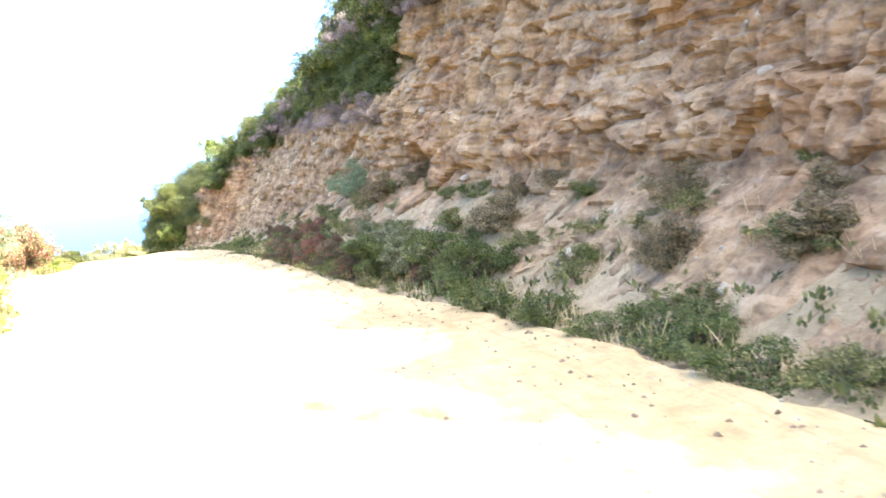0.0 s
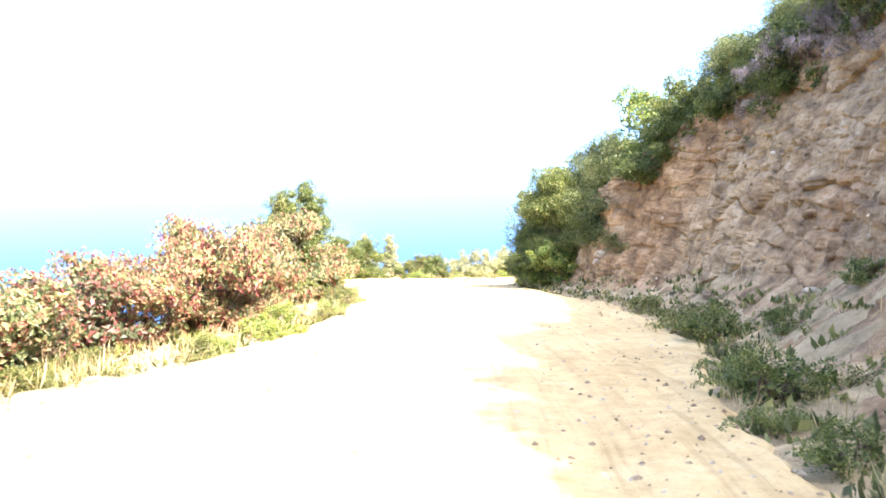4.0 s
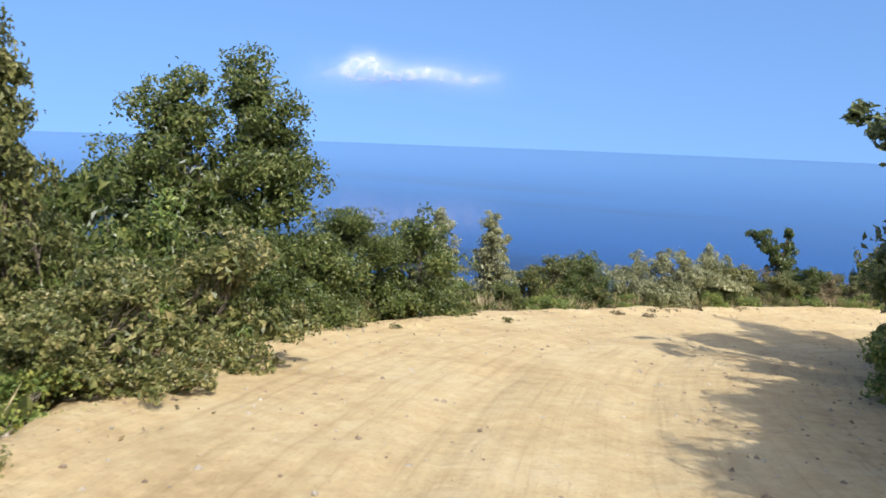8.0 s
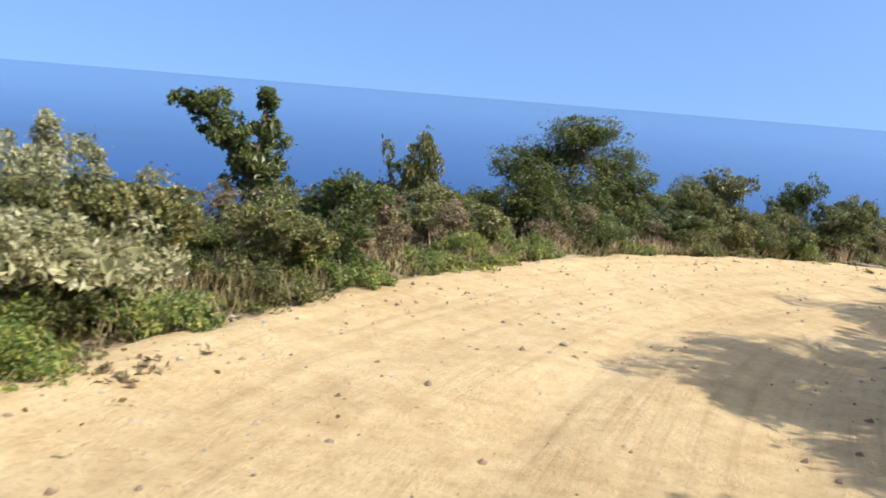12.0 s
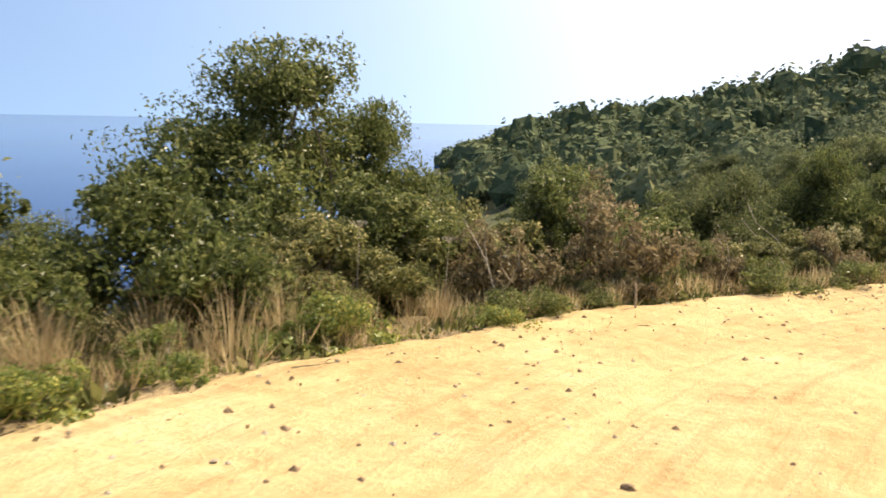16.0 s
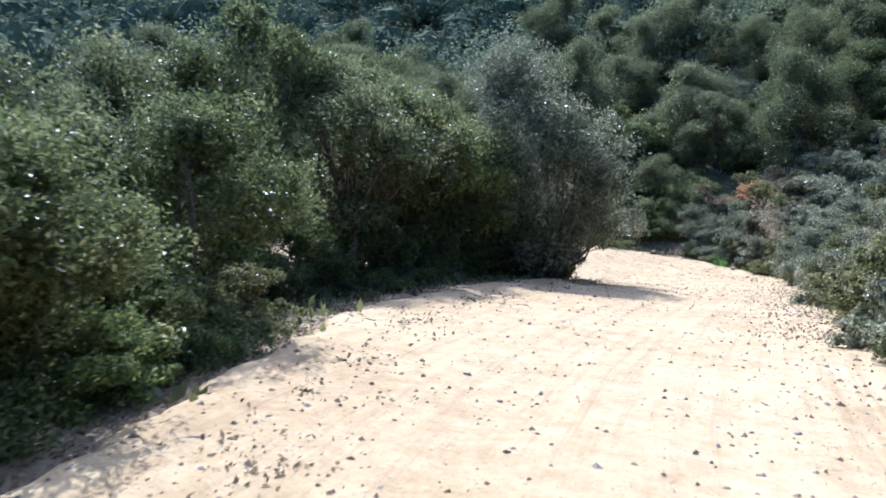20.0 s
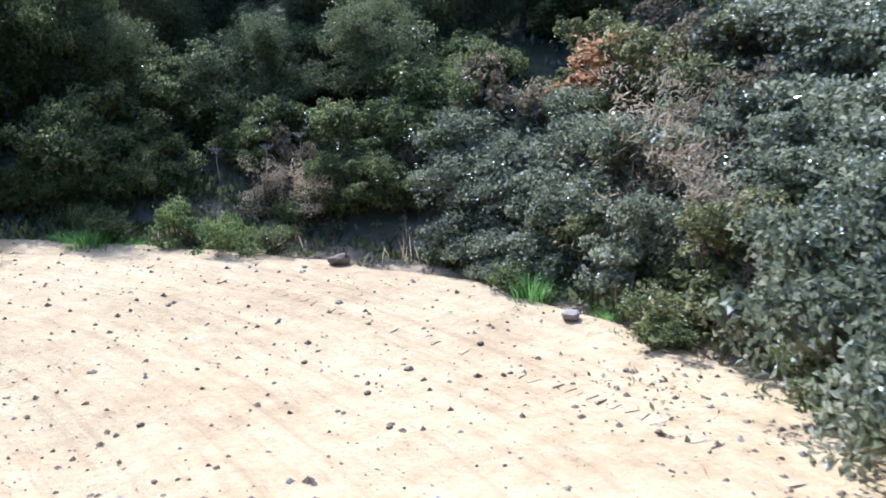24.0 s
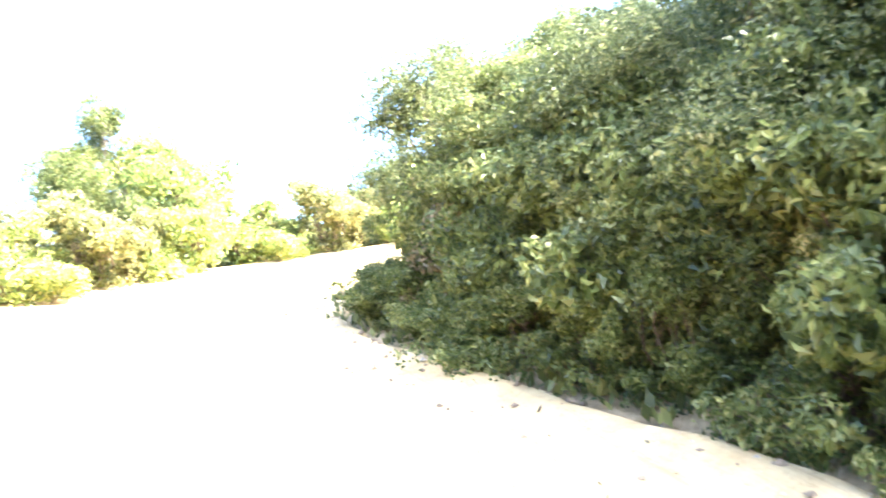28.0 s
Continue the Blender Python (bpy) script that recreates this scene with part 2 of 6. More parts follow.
def leaf_material(name, stops, rough=0.42, through_light=0.32, spec=0.45):
    m, n, l, b = material(name, rough, spec)
    geo = n.new("ShaderNodeNewGeometry")
    info = n.new("ShaderNodeObjectInfo")
    mix = n.new("ShaderNodeMath")
    mix.operation = "MULTIPLY_ADD"
    l.new(info.outputs["Random"], mix.inputs[0])
    mix.inputs[1].default_value = 0.22
    sub = n.new("ShaderNodeMath")
    sub.operation = "MULTIPLY"
    l.new(geo.outputs["Random Per Island"], sub.inputs[0])
    sub.inputs[1].default_value = 0.78
    l.new(sub.outputs[0], mix.inputs[2])
    r = ramp(n, stops)
    spray = noise_node(n, l, n.new("ShaderNodeTexCoord").outputs["Object"], 2.6, 2.0, 0.5)
    shift = n.new("ShaderNodeMath")
    shift.operation, shift.inputs[1].default_value = "MULTIPLY_ADD", 0.9
    l.new(spray.outputs[0], shift.inputs[0])
    less = n.new("ShaderNodeMath")
    less.operation, less.inputs[1].default_value = "SUBTRACT", 0.45
    l.new(mix.outputs[0], less.inputs[0])
    l.new(less.outputs[0], shift.inputs[2])
    l.new(shift.outputs[0], r.inputs[0])
    l.new(r.outputs[0], b.inputs["Base Color"])
    t = n.new("ShaderNodeBsdfTranslucent")
    bright = n.new("ShaderNodeHueSaturation")
    bright.inputs["Value"].default_value, bright.inputs["Saturation"].default_value = 1.35, 0.85
    l.new(r.outputs[0], bright.inputs["Color"])
    l.new(bright.outputs[0], t.inputs["Color"])
    s = n.new("ShaderNodeMixShader")
    s.inputs[0].default_value = through_light
    l.new(b.outputs[0], s.inputs[1])
    l.new(t.outputs[0], s.inputs[2])
    l.new(s.outputs[0], n["Material Output"].inputs["Surface"])
    return m


LEAVES = {
    "laurel": leaf_material("dark laurel leaves", [(0, (0.034, 0.05, 0.012)), (0.4, (0.085, 0.112, 0.026)), (0.75, (0.165, 0.19, 0.05)), (1, (0.3, 0.29, 0.1))], 0.4, 0.42, 0.45),
    "oak": leaf_material("grey-green oak leaves", [(0, (0.048, 0.058, 0.018)), (0.4, (0.12, 0.132, 0.038)), (0.75, (0.23, 0.225, 0.07)), (1, (0.42, 0.35, 0.15))], 0.44, 0.4, 0.4),
    "yellow": leaf_material("yellow-green leaves", [(0, (0.068, 0.115, 0.027)), (0.5, (0.162, 0.216, 0.047)), (0.8, (0.297, 0.311, 0.068)), (1, (0.459, 0.405, 0.108))], 0.5),
    "sumac": leaf_material("turning red and yellow leaves", [(0, (0.07, 0.1, 0.04)), (0.3, (0.15, 0.165, 0.065)), (0.5, (0.3, 0.25, 0.12)), (0.65, (0.34, 0.19, 0.11)), (0.8, (0.27, 0.075, 0.06)), (1, (0.14, 0.04, 0.045))], 0.5),
    "red": leaf_material("dull red leaves", [(0, (0.055, 0.075, 0.035)), (0.45, (0.1, 0.1, 0.05)), (0.7, (0.19, 0.075, 0.06)), (1, (0.34, 0.07, 0.06))], 0.5),
    "dry": leaf_material("dry brown leaves", [(0, (0.09, 0.08, 0.042)), (0.4, (0.18, 0.145, 0.072)), (0.8, (0.3, 0.225, 0.115)), (1, (0.42, 0.35, 0.2))], 0.6),
    "bramble": leaf_material("silvery bramble leaves", [(0, (0.075, 0.088, 0.04)), (0.45, (0.165, 0.18, 0.085)), (0.8, (0.3, 0.305, 0.17)), (1, (0.46, 0.43, 0.28))], 0.34, 0.36, 0.6),
    "wood": leaf_material("forest canopy leaves", [(0, (0.042, 0.058, 0.02)), (0.45, (0.098, 0.12, 0.038)), (0.8, (0.18, 0.2, 0.07)), (1, (0.29, 0.28, 0.12))], 0.42, 0.42, 0.4),
    # far greens cooled slightly, the distance haze put into the leaf colour
    "far": leaf_material("far evergreen canopy cooled for haze", [(0, (0.04, 0.06, 0.034)), (0.45, (0.08, 0.108, 0.055)), (0.8, (0.135, 0.16, 0.08)), (1, (0.19, 0.2, 0.1))], 0.9, 0.1, 0.06),
    "canopy": leaf_material("woodland canopy", [(0, (0.05, 0.07, 0.035)), (0.45, (0.11, 0.142, 0.065)), (0.8, (0.19, 0.22, 0.11)), (1, (0.26, 0.27, 0.14))], 0.75, 0.3, 0.1),
    "fern": leaf_material("soft grey-green leaflets", [(0, (0.07, 0.11, 0.06)), (0.5, (0.15, 0.215, 0.11)), (1, (0.26, 0.33, 0.18))], 0.6),
    "orange": leaf_material("orange autumn leaves", [(0, (0.16, 0.17, 0.06)), (0.35, (0.36, 0.24, 0.08)), (0.7, (0.5, 0.22, 0.07)), (1, (0.42, 0.12, 0.05))], 0.5, 0.45),
    "pale": leaf_material("pale silvery oak leaves", [(0, (0.1, 0.105, 0.045)), (0.35, (0.23, 0.23, 0.1)), (0.7, (0.42, 0.4, 0.21)), (1, (0.64, 0.59, 0.38))], 0.4, 0.35, 0.4),
    "grass": leaf_material("fresh green grass", [(0, (0.081, 0.176, 0.02)), (0.6, (0.176, 0.365, 0.041)), (1, (0.27, 0.486, 0.081))], 0.5),
    "twig": leaf_material("grey dead twigs", [(0, (0.121, 0.095, 0.088)), (0.5, (0.25, 0.2, 0.195)), (1, (0.42, 0.36, 0.33))], 0.8, 0.05, 0.1),
    "straw": leaf_material("dry straw grass", [(0, (0.26, 0.18, 0.085)), (0.5, (0.44, 0.33, 0.17)), (1, (0.6, 0.5, 0.3))], 0.7),
}


def bark_material(name, a, b_):
    m, n, l, b = material(name, 0.9, 0.2)
    pos = n.new("ShaderNodeTexCoord").outputs["Object"]
    k = noise_node(n, l, pos, 18, 6)
    r = ramp(n, [(0.35, a), (0.65, b_)])
    l.new(k.outputs[0], r.inputs[0])
    l.new(r.outputs[0], b.inputs["Base Color"])
    bumped(n, l, b, k.outputs[0], 0.6, 0.01)
    return m


BARK = bark_material("grey-brown bark", (0.07, 0.05, 0.035), (0.2, 0.16, 0.12))
DEADWOOD = bark_material("bleached dead wood", (0.3, 0.25, 0.2), (0.52, 0.47, 0.4))
STONE = dirt_material("pale stone", [(0.35, (0.25, 0.2, 0.14)), (0.5, (0.4, 0.34, 0.26)), (0.65, (0.52, 0.47, 0.38))], 60.0, 0.6)
CLOD = dirt_material("brown clods and dead leaves", [(0.35, (0.15, 0.108, 0.07)), (0.5, (0.25, 0.185, 0.125)), (0.65, (0.36, 0.28, 0.19))], 60.0, 0.6)


def sea_material():
    m, n, l, b = material("deep blue sea", 0.08, 0.07)
    pos = n.new("ShaderNodeNewGeometry").outputs["Position"]
    far = n.new("ShaderNodeMapping")
    far.inputs["Scale"].default_value = (0.0009, 0.0085, 1)
    far.inputs["Rotation"].default_value = (0, 0, -0.3)
    l.new(pos, far.inputs[0])
    slick = noise_node(n, l, far.outputs[0], 1.3, 4)
    r = ramp(n, [(0.40, (0.0003, 0.006, 0.03)), (0.44, (0.0015, 0.028, 0.115)), (0.7, (0.002, 0.036, 0.14))])
    l.new(slick.outputs[0], r.inputs[0])
    l.new(r.outputs[0], b.inputs["Base Color"])
    wave = noise_node(n, l, pos, 0.6, 6)
    bumped(n, l, b, wave.outputs[0], 0.018, 0.4)
    return m


def mountain_material():
    """A wooded mountain side kilometres off, its blue haze put into base colour and glow."""
    m, n, l, b = material("distant mountain with painted haze", 1.0, 0.0)
    pos = n.new("ShaderNodeNewGeometry").outputs["Position"]
    k = noise_node(n, l, pos, 0.03, 8, 0.7)
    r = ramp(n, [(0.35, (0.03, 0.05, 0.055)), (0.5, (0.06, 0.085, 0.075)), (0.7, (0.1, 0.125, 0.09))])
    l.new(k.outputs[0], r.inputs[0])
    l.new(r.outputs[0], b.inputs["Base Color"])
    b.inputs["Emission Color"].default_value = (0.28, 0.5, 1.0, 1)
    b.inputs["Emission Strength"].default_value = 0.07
    bumped(n, l, b, k.outputs[0], 1.0, 30.0)
    return m


# ---- the line of the road ----
rows = np.array([[t, *eye] for t, eye, target, roll in PATH])
when = np.arange(0, 28.001, 0.1)
mid = np.stack([np.interp(when, rows[:, 0], rows[:, k]) for k in (1, 2, 3)], 1)
kernel = np.hanning(9) / np.hanning(9).sum()
mid[4:-4] = np.stack([np.convolve(mid[:, k], kernel, "valid") for k in range(3)], 1)
mid[:, 2] -= 1.5
before = np.array([mid[0] + np.array((0.03 * k, -1.0 * k, 0.075 * k)) for k in range(40, 0, -1)])
turns = np.array([(28.0, 51.6), (27.7, 53.2), (27.0, 55.2), (26.2, 57.2), (26.0, 59.2), (26.9, 60.9), (28.6, 62.0), (31.0, 62.5), (35, 63), (41, 64), (50, 66)])
far_z = mid[-1, 2] + 0.05 * np.concatenate([[1.5], 1.5 + np.cumsum(np.hypot(*np.diff(turns, axis=0).T))])
after = np.column_stack([turns, far_z])
steps = np.arange(0, len(after) - 1 + 1e-6, 0.1)
after = np.stack([np.interp(steps, np.arange(len(after)), after[:, k]) for k in range(3)], 1)
line = np.vstack([before, mid, after])
wide = np.hanning(31) / np.hanning(31).sum()
smooth = np.stack([np.convolve(np.pad(line[:, k], 15, mode="edge"), wide, "valid") for k in range(3)], 1)
ease = np.clip((np.arange(len(line)) - (len(before) + len(mid) - 12)) / 12, 0, 1)[:, None]
ease[-20:] = 0
line = line * (1 - ease) + smooth * ease
arc = np.concatenate([[0], np.cumsum(np.hypot(*np.diff(line[:, :2], axis=0).T))])
arc -= arc[len(before)]
tang = np.gradient(line[:, :2], axis=0)
tang /= np.linalg.norm(tang, axis=1)[:, None]
right = np.column_stack([tang[:, 1], -tang[:, 0]])

LEFT_S = (-40, 0, 17, 20, 26, 31, 35, 38, 40, 42, 46, 50, 53, 58, 66, 72, 80, 86, 90, 97, 103, 106, 111, 116, 121, 126, 132, 140, 150)
LEFT_W = (3.5, 3.5, 3.6, 4.0, 4.2, 2.9, 2.0, 1.6, 1.7, 2.6, 3.6, 3.9, 3.5, 3.4, 3.5, 4.0, 3.7, 3.0, 2.5, 2.2, 2.7, 3.5, 3.9, 3.6, 2.6, 2.8, 4.0, 4.2, 3.4)
RIGHT_S = (-40, 0, 5, 8, 12.5, 16, 20, 27, 31, 37, 40, 44, 51, 58, 70, 90, 100, 107, 113, 117, 119, 120.5, 123, 125, 127, 129, 131, 133, 136, 140, 150)
RIGHT_W = (3.4, 3.2, 2.7, 2.4, 2.0, 1.7, 1.6, 1.9, 3.2, 3.7, 3.0, 3.0, 3.3, 3.6, 3.4, 3.2, 2.8, 2.2, 1.9, 2.0, 2.6, 3.4, 3.6, 3.0, 2.75, 2.5, 2.15, 1.65, 1.4, 1.7, 3.0)


def left_width(s):
    return np.interp(s, LEFT_S, LEFT_W)


def right_width(s):
    return np.interp(s, RIGHT_S, RIGHT_W)


# bank heights at the uphill side, and the slopes above and below
CUT_S = (-40, 0, 15, 25, 33, 38, 42, 46, 52, 70, 90, 105, 117, 122, 128, 140)
CUT_H = (6.6, 5.7, 5.5, 5.2, 4.5, 3.4, 2.1, 1.5, 1.0, 0.7, 0.4, 0.2, 0.1, 0.1, 0.1, 0.1)
UP_S = (-40, 40, 50, 90, 105, 117, 122, 128, 136, 150)
UP_K = (0.6, 0.6, 0.5, 0.5, 0.5, 0.44, 0.44, 0.3, 0.2, 0.2)
DOWN_S = (-40, 30, 45, 55, 80, 90, 100, 117, 125, 135, 150)
DOWN_K = (0.3, 0.35, 0.5, 0.6, 0.6, 0.6, 0.6, 0.35, 0.3, 0.25, 0.2)
LIP_S = (-40, 86, 92, 110, 117, 150)
LIP_W = (2.4, 2.4, 0.8, 0.8, 2.4, 2.4)
BENCH_S = (-40, 0, 22, 30, 36, 40, 44, 52, 60, 98, 106, 150)
BENCH_W = (2.6, 2.8, 3.0, 2.4, 1.7, 1.2, 0.8, 0.5, 0.3, 0.3, 1.0, 1.4)


def setback(s):
    return np.interp(s, BENCH_S, BENCH_W)


def talus(e, bench):
    """How high the slope of fallen earth stands e metres from the road's edge."""
    e = np.minimum(e, bench)
    return 0.12 * np.minimum(e, 0.8) + 0.72 * np.clip(e - 0.8, 0, None)


LEGS = ((0, len(before) + 136), (len(before) + 134, len(before) + 252), (len(before) + 250, len(line)))


def region(x, y):
    """The wide land round the road: down to the sea in the north and west, wooded slopes in the east and south."""
    dx, dy = x - 0.0, y - 58.0
    r = np.hypot(dx, dy)
    a = np.degrees(np.arctan2(dx, dy)) % 360
    rise = np.interp(a, (0, 40, 52, 57, 61, 66, 71, 78, 83, 92, 100, 108, 116, 130, 180, 225, 250, 270, 360), (-9, -7, -4.0, -2.4, -1.2, -0.3, 0.5, 2.3, 3.5, 5.2, 6.8, 8.9, 10.6, 13, 15, 11, 4, -9, -9))
    top = np.tan(np.radians(rise)) * 900 - 6
    w = np.clip((r - 30) / 870, 0, 1)
    bowl = -12 - np.interp(a, (40, 52, 62, 360), (1.5, 3, 9, 9)) * np.exp(-((r - 75) / 55.0) ** 2)
    z = bowl + (top + 12) * w ** 0.9 - np.clip(r - 900, 0, 4000) * 0.12
    sea = np.interp(a, (0, 33, 47, 240, 262, 360), (1, 1, 0, 0, 1, 1))
    z = z * (1 - sea) + sea * np.maximum(-9 - 0.5 * (r - 20), -90)
    return z


def land(x, y, under_road=0.0):
    """The height of the ground at x, y (arrays)."""
    x, y = np.asarray(x, float), np.asarray(y, float)
    shape = x.shape
    x, y = x.ravel(), y.ravel()
    total, weight, closest, inside = np.zeros(len(x)), np.zeros(len(x)), np.full(len(x), 1e9), np.zeros(len(x))
    for a, b in LEGS:
        q, n, s_, tz = line[a:b:2], right[a:b:2], arc[a:b:2], line[a:b:2, 2]
        for k in range(0, len(x), 20000):
            px, py = x[k:k + 20000], y[k:k + 20000]
            d2 = (px[:, None] - q[None, :, 0]) ** 2 + (py[:, None] - q[None, :, 1]) ** 2
            i = d2.argmin(1)
            side = (px - q[i, 0]) * n[i, 0] + (py - q[i, 1]) * n[i, 1]
            dist = np.sqrt(d2[np.arange(len(px)), i])
            s = s_[i]
            w = np.where(side > 0, right_width(s), left_width(s))
            e = np.clip(dist - w, 0, None)
            cut = np.interp(s, CUT_S, CUT_H)
            foot = cut / 2.6
            bench = setback(s)
            b_ = np.clip(e - bench - np.interp(s, (44, 52), (0.9, 0.1)), 0, None)
            up = talus(e, bench) + np.where(b_ < foot, 2.6 * b_, cut + np.interp(s, UP_S, UP_K) * np.clip(b_ - foot, 0, 26))
            lip = np.interp(s, LIP_S, LIP_W)
            down = -np.interp(s, DOWN_S, DOWN_K) * np.clip(e - lip, 0, 30) - 0.06 * np.minimum(e, lip)
            part_up = 0.5 + 0.5 * np.clip(side / np.maximum(dist, 0.01), -1, 1)
            part_up = part_up * part_up * (3 - 2 * part_up)
            z = tz[i] + part_up * up + (1 - part_up) * down
            inside[k:k + 20000] = np.maximum(inside[k:k + 20000], np.clip((w - dist) / 0.5, 0, 1))
            f = 1.0 / (e + 0.03) ** 3
            total[k:k + 20000] += f * z
            weight[k:k + 20000] += f
            closest[k:k + 20000] = np.minimum(closest[k:k + 20000], e)
    z = total / weight - under_road * inside
    far = np.clip((closest - 14) / 40, 0, 1)
    far = far * far * (3 - 2 * far)
    z = z * (1 - far) + region(x, y) * far
    return z.reshape(shape)


def ground_at(x, y):
    return float(land(np.array([x]), np.array([y]))[0])


def beside(s, side):
    """The place at arc s of the road, side metres to its right."""
    i = int(np.clip(np.searchsorted(arc, s), 0, len(arc) - 1))
    return line[i, 0] + right[i, 0] * side, line[i, 1] + right[i, 1] * side


def rumple(x, y, seed=0.0):
    """A smooth uneven field of about one metre's wavelength."""
    return (np.sin(1.3 * x + 0.7 * y + seed) + np.sin(-0.9 * x + 1.7 * y + 2.1 * seed) + 0.6 * np.sin(2.9 * x + 2.3 * y + seed) + 0.6 * np.sin(3.7 * x - 2.6 * y + 1.3 + seed)) / 3.2


def sheet(name, x, y, z, mat, wrap=False):
    """A grid mesh from 2D arrays."""
    h, w = x.shape
    verts = np.column_stack([x.ravel(), y.ravel(), z.ravel()])
    idx = np.arange(h * w).reshape(h, w)
    faces = np.stack([idx[:-1, :-1], idx[:-1, 1:], idx[1:, 1:], idx[1:, :-1]], -1).reshape(-1, 4)
    me = quick_mesh(name, verts, faces, mat)
    return new(name, me)


def quick_mesh(name, verts, faces, mat, smooth=True):
    me = bpy.data.meshes.new(name)
    n = faces.shape[1]
    me.vertices.add(len(verts))
    me.vertices.foreach_set("co", np.asarray(verts, np.float32).ravel())
    me.loops.add(faces.size)
    me.loops.foreach_set("vertex_index", np.asarray(faces, np.int32).ravel())
    me.polygons.add(len(faces))
    me.polygons.foreach_set("loop_start", np.arange(0, faces.size, n, dtype=np.int32))
    me.polygons.foreach_set("loop_total", np.full(len(faces), n, np.int32))
    me.update(calc_edges=True)
    me.materials.append(mat)
    me.polygons.foreach_set("use_smooth", np.full(len(faces), smooth))
    return me


def spread(lo, hi, fine, reach, grow=1.16):
    """Grid lines: fine from lo to hi, then ever wider out to reach."""
    inner = list(np.arange(lo, hi, fine))
    step, out, k = fine, [], hi
    while k < reach:
        out.append(k)
        step *= grow
        k += step
    step, low, k = fine, [], lo - fine
    while k > -reach:
        low.append(k)
        step *= grow
        k -= step
    return np.array(low[::-1] + inner + out)


gx, gy = np.meshgrid(spread(-34, 44, 0.4, 2400), spread(-12, 84, 0.4, 2400))
gz = land(gx, gy, 0.22)
near_mask = (np.abs(gx - 5) < 60) & (np.abs(gy - 36) < 70)
off_road = np.full(gx.shape, 1e9)
edge_s = np.zeros(gx.shape)
for k in range(0, len(line), 6):
    reach_ = np.hypot(gx - line[k, 0], gy - line[k, 1])
    edge_s = np.where(reach_ < off_road, arc[k], edge_s)
    off_road = np.minimum(off_road, reach_)
# dead leaves under the lower road's hedges, darkened too for shade in the hollows
litter = np.clip((off_road - np.where(edge_s < 117, left_width(edge_s), right_width(edge_s)) - 0.6) / 0.8, 0, 0.9) * np.clip((edge_s - 84) / 6, 0, 1)
gz += np.where(near_mask, 0.06 * rumple(gx, gy) * np.clip((off_road - 3.5) / 3, 0, 1), 2.0 * rumple(gx / 14, gy / 14))


def hillside_material():
    """Dry soil beside the track that gives way to dark scrub growth away from it."""
    m = dirt_material("hillside soil and scrub", [(0.35, (0.17, 0.13, 0.075)), (0.5, (0.33, 0.25, 0.145)), (0.65, (0.48, 0.37, 0.225))], 22.0, 0.9)
    n, l = m.node_tree.nodes, m.node_tree.links
    b_ = n["Principled BSDF"]
    cover = n.new("ShaderNodeAttribute")
    cover.attribute_name = "scrub"
    patch = noise_node(n, l, n.new("ShaderNodeNewGeometry").outputs["Position"], 1.7, 8, 0.7)
    green = ramp(n, [(0.3, (0.03, 0.036, 0.018)), (0.5, (0.062, 0.075, 0.034)), (0.7, (0.12, 0.125, 0.062))])
    l.new(patch.outputs[0], green.inputs[0])
    l.new(blended(n, l, cover.outputs["Fac"], b_.inputs["Base Color"].links[0].from_socket, green.outputs[0]), b_.inputs["Base Color"])
    return m


ground = tagged(sheet("ground", gx, gy, gz, hillside_material()), "dry brown hillside soil and leaf litter", "ground", kind="structure")

scrub = ground.data.attributes.new("scrub", "FLOAT", "POINT")
scrub.data.foreach_set("value", np.maximum(np.clip((off_road - 8.0) / 7.0, 0, 0.95), litter).astype(np.float32).ravel())

sx, sy = np.meshgrid(spread(-200, 200, 100, 3500, 1.3), spread(-200, 200, 100, 3500, 1.3))
tagged(sheet("water", sx * 1.4, sy * 1.4, np.full_like(sx, -48.0), sea_material()), "calm deep blue sea reaching the hazy horizon", "sea", kind="structure")

# the mountain behind the near slopes, tinted and glowing blue for haze
ridge_az = np.linspace(70, 135, 520)
ridge_el = np.interp(ridge_az, (70, 75, 79, 82, 85, 88, 90.5, 97, 98.5, 102.5, 106, 108.5, 113, 120, 135), (-1.0, 1.2, 3.2, 4.6, 5.6, 6.2, 7.2, 8.0, 7.8, 8.4, 9.9, 10.4, 10.0, 10.3, 11.0))
ridge_far = 2600 + 160 * np.sin(ridge_az * 0.7) + 90 * np.sin(ridge_az * 2.3 + 1)
crowns = 5.0 * np.abs(np.sin(ridge_az * 19 + 2 * np.sin(ridge_az * 3))) + 4.0 * np.abs(np.sin(ridge_az * 31 + 1))
fall = np.linspace(0, 1, 60)[:, None]
ridge_top = np.tan(np.radians(ridge_el)) * ridge_far - 6 + crowns
back_r = ridge_far[None, :] * (1 - 0.3 * fall) + 40 * np.sin(ridge_az[None, :] * 1.7 + 9 * fall) + 25 * np.sin(ridge_az[None, :] * 4.1 - 17 * fall)
back_a = np.radians(ridge_az)[None, :] + 0 * fall
tagged(sheet("backdrop", np.sin(back_a) * back_r, 58 + np.cos(back_a) * back_r, ridge_top[None, :] * (1 - fall) - 60 * fall, mountain_material()), "wooded mountain far behind the slopes with blue haze painted in", "mountain", kind="structure")

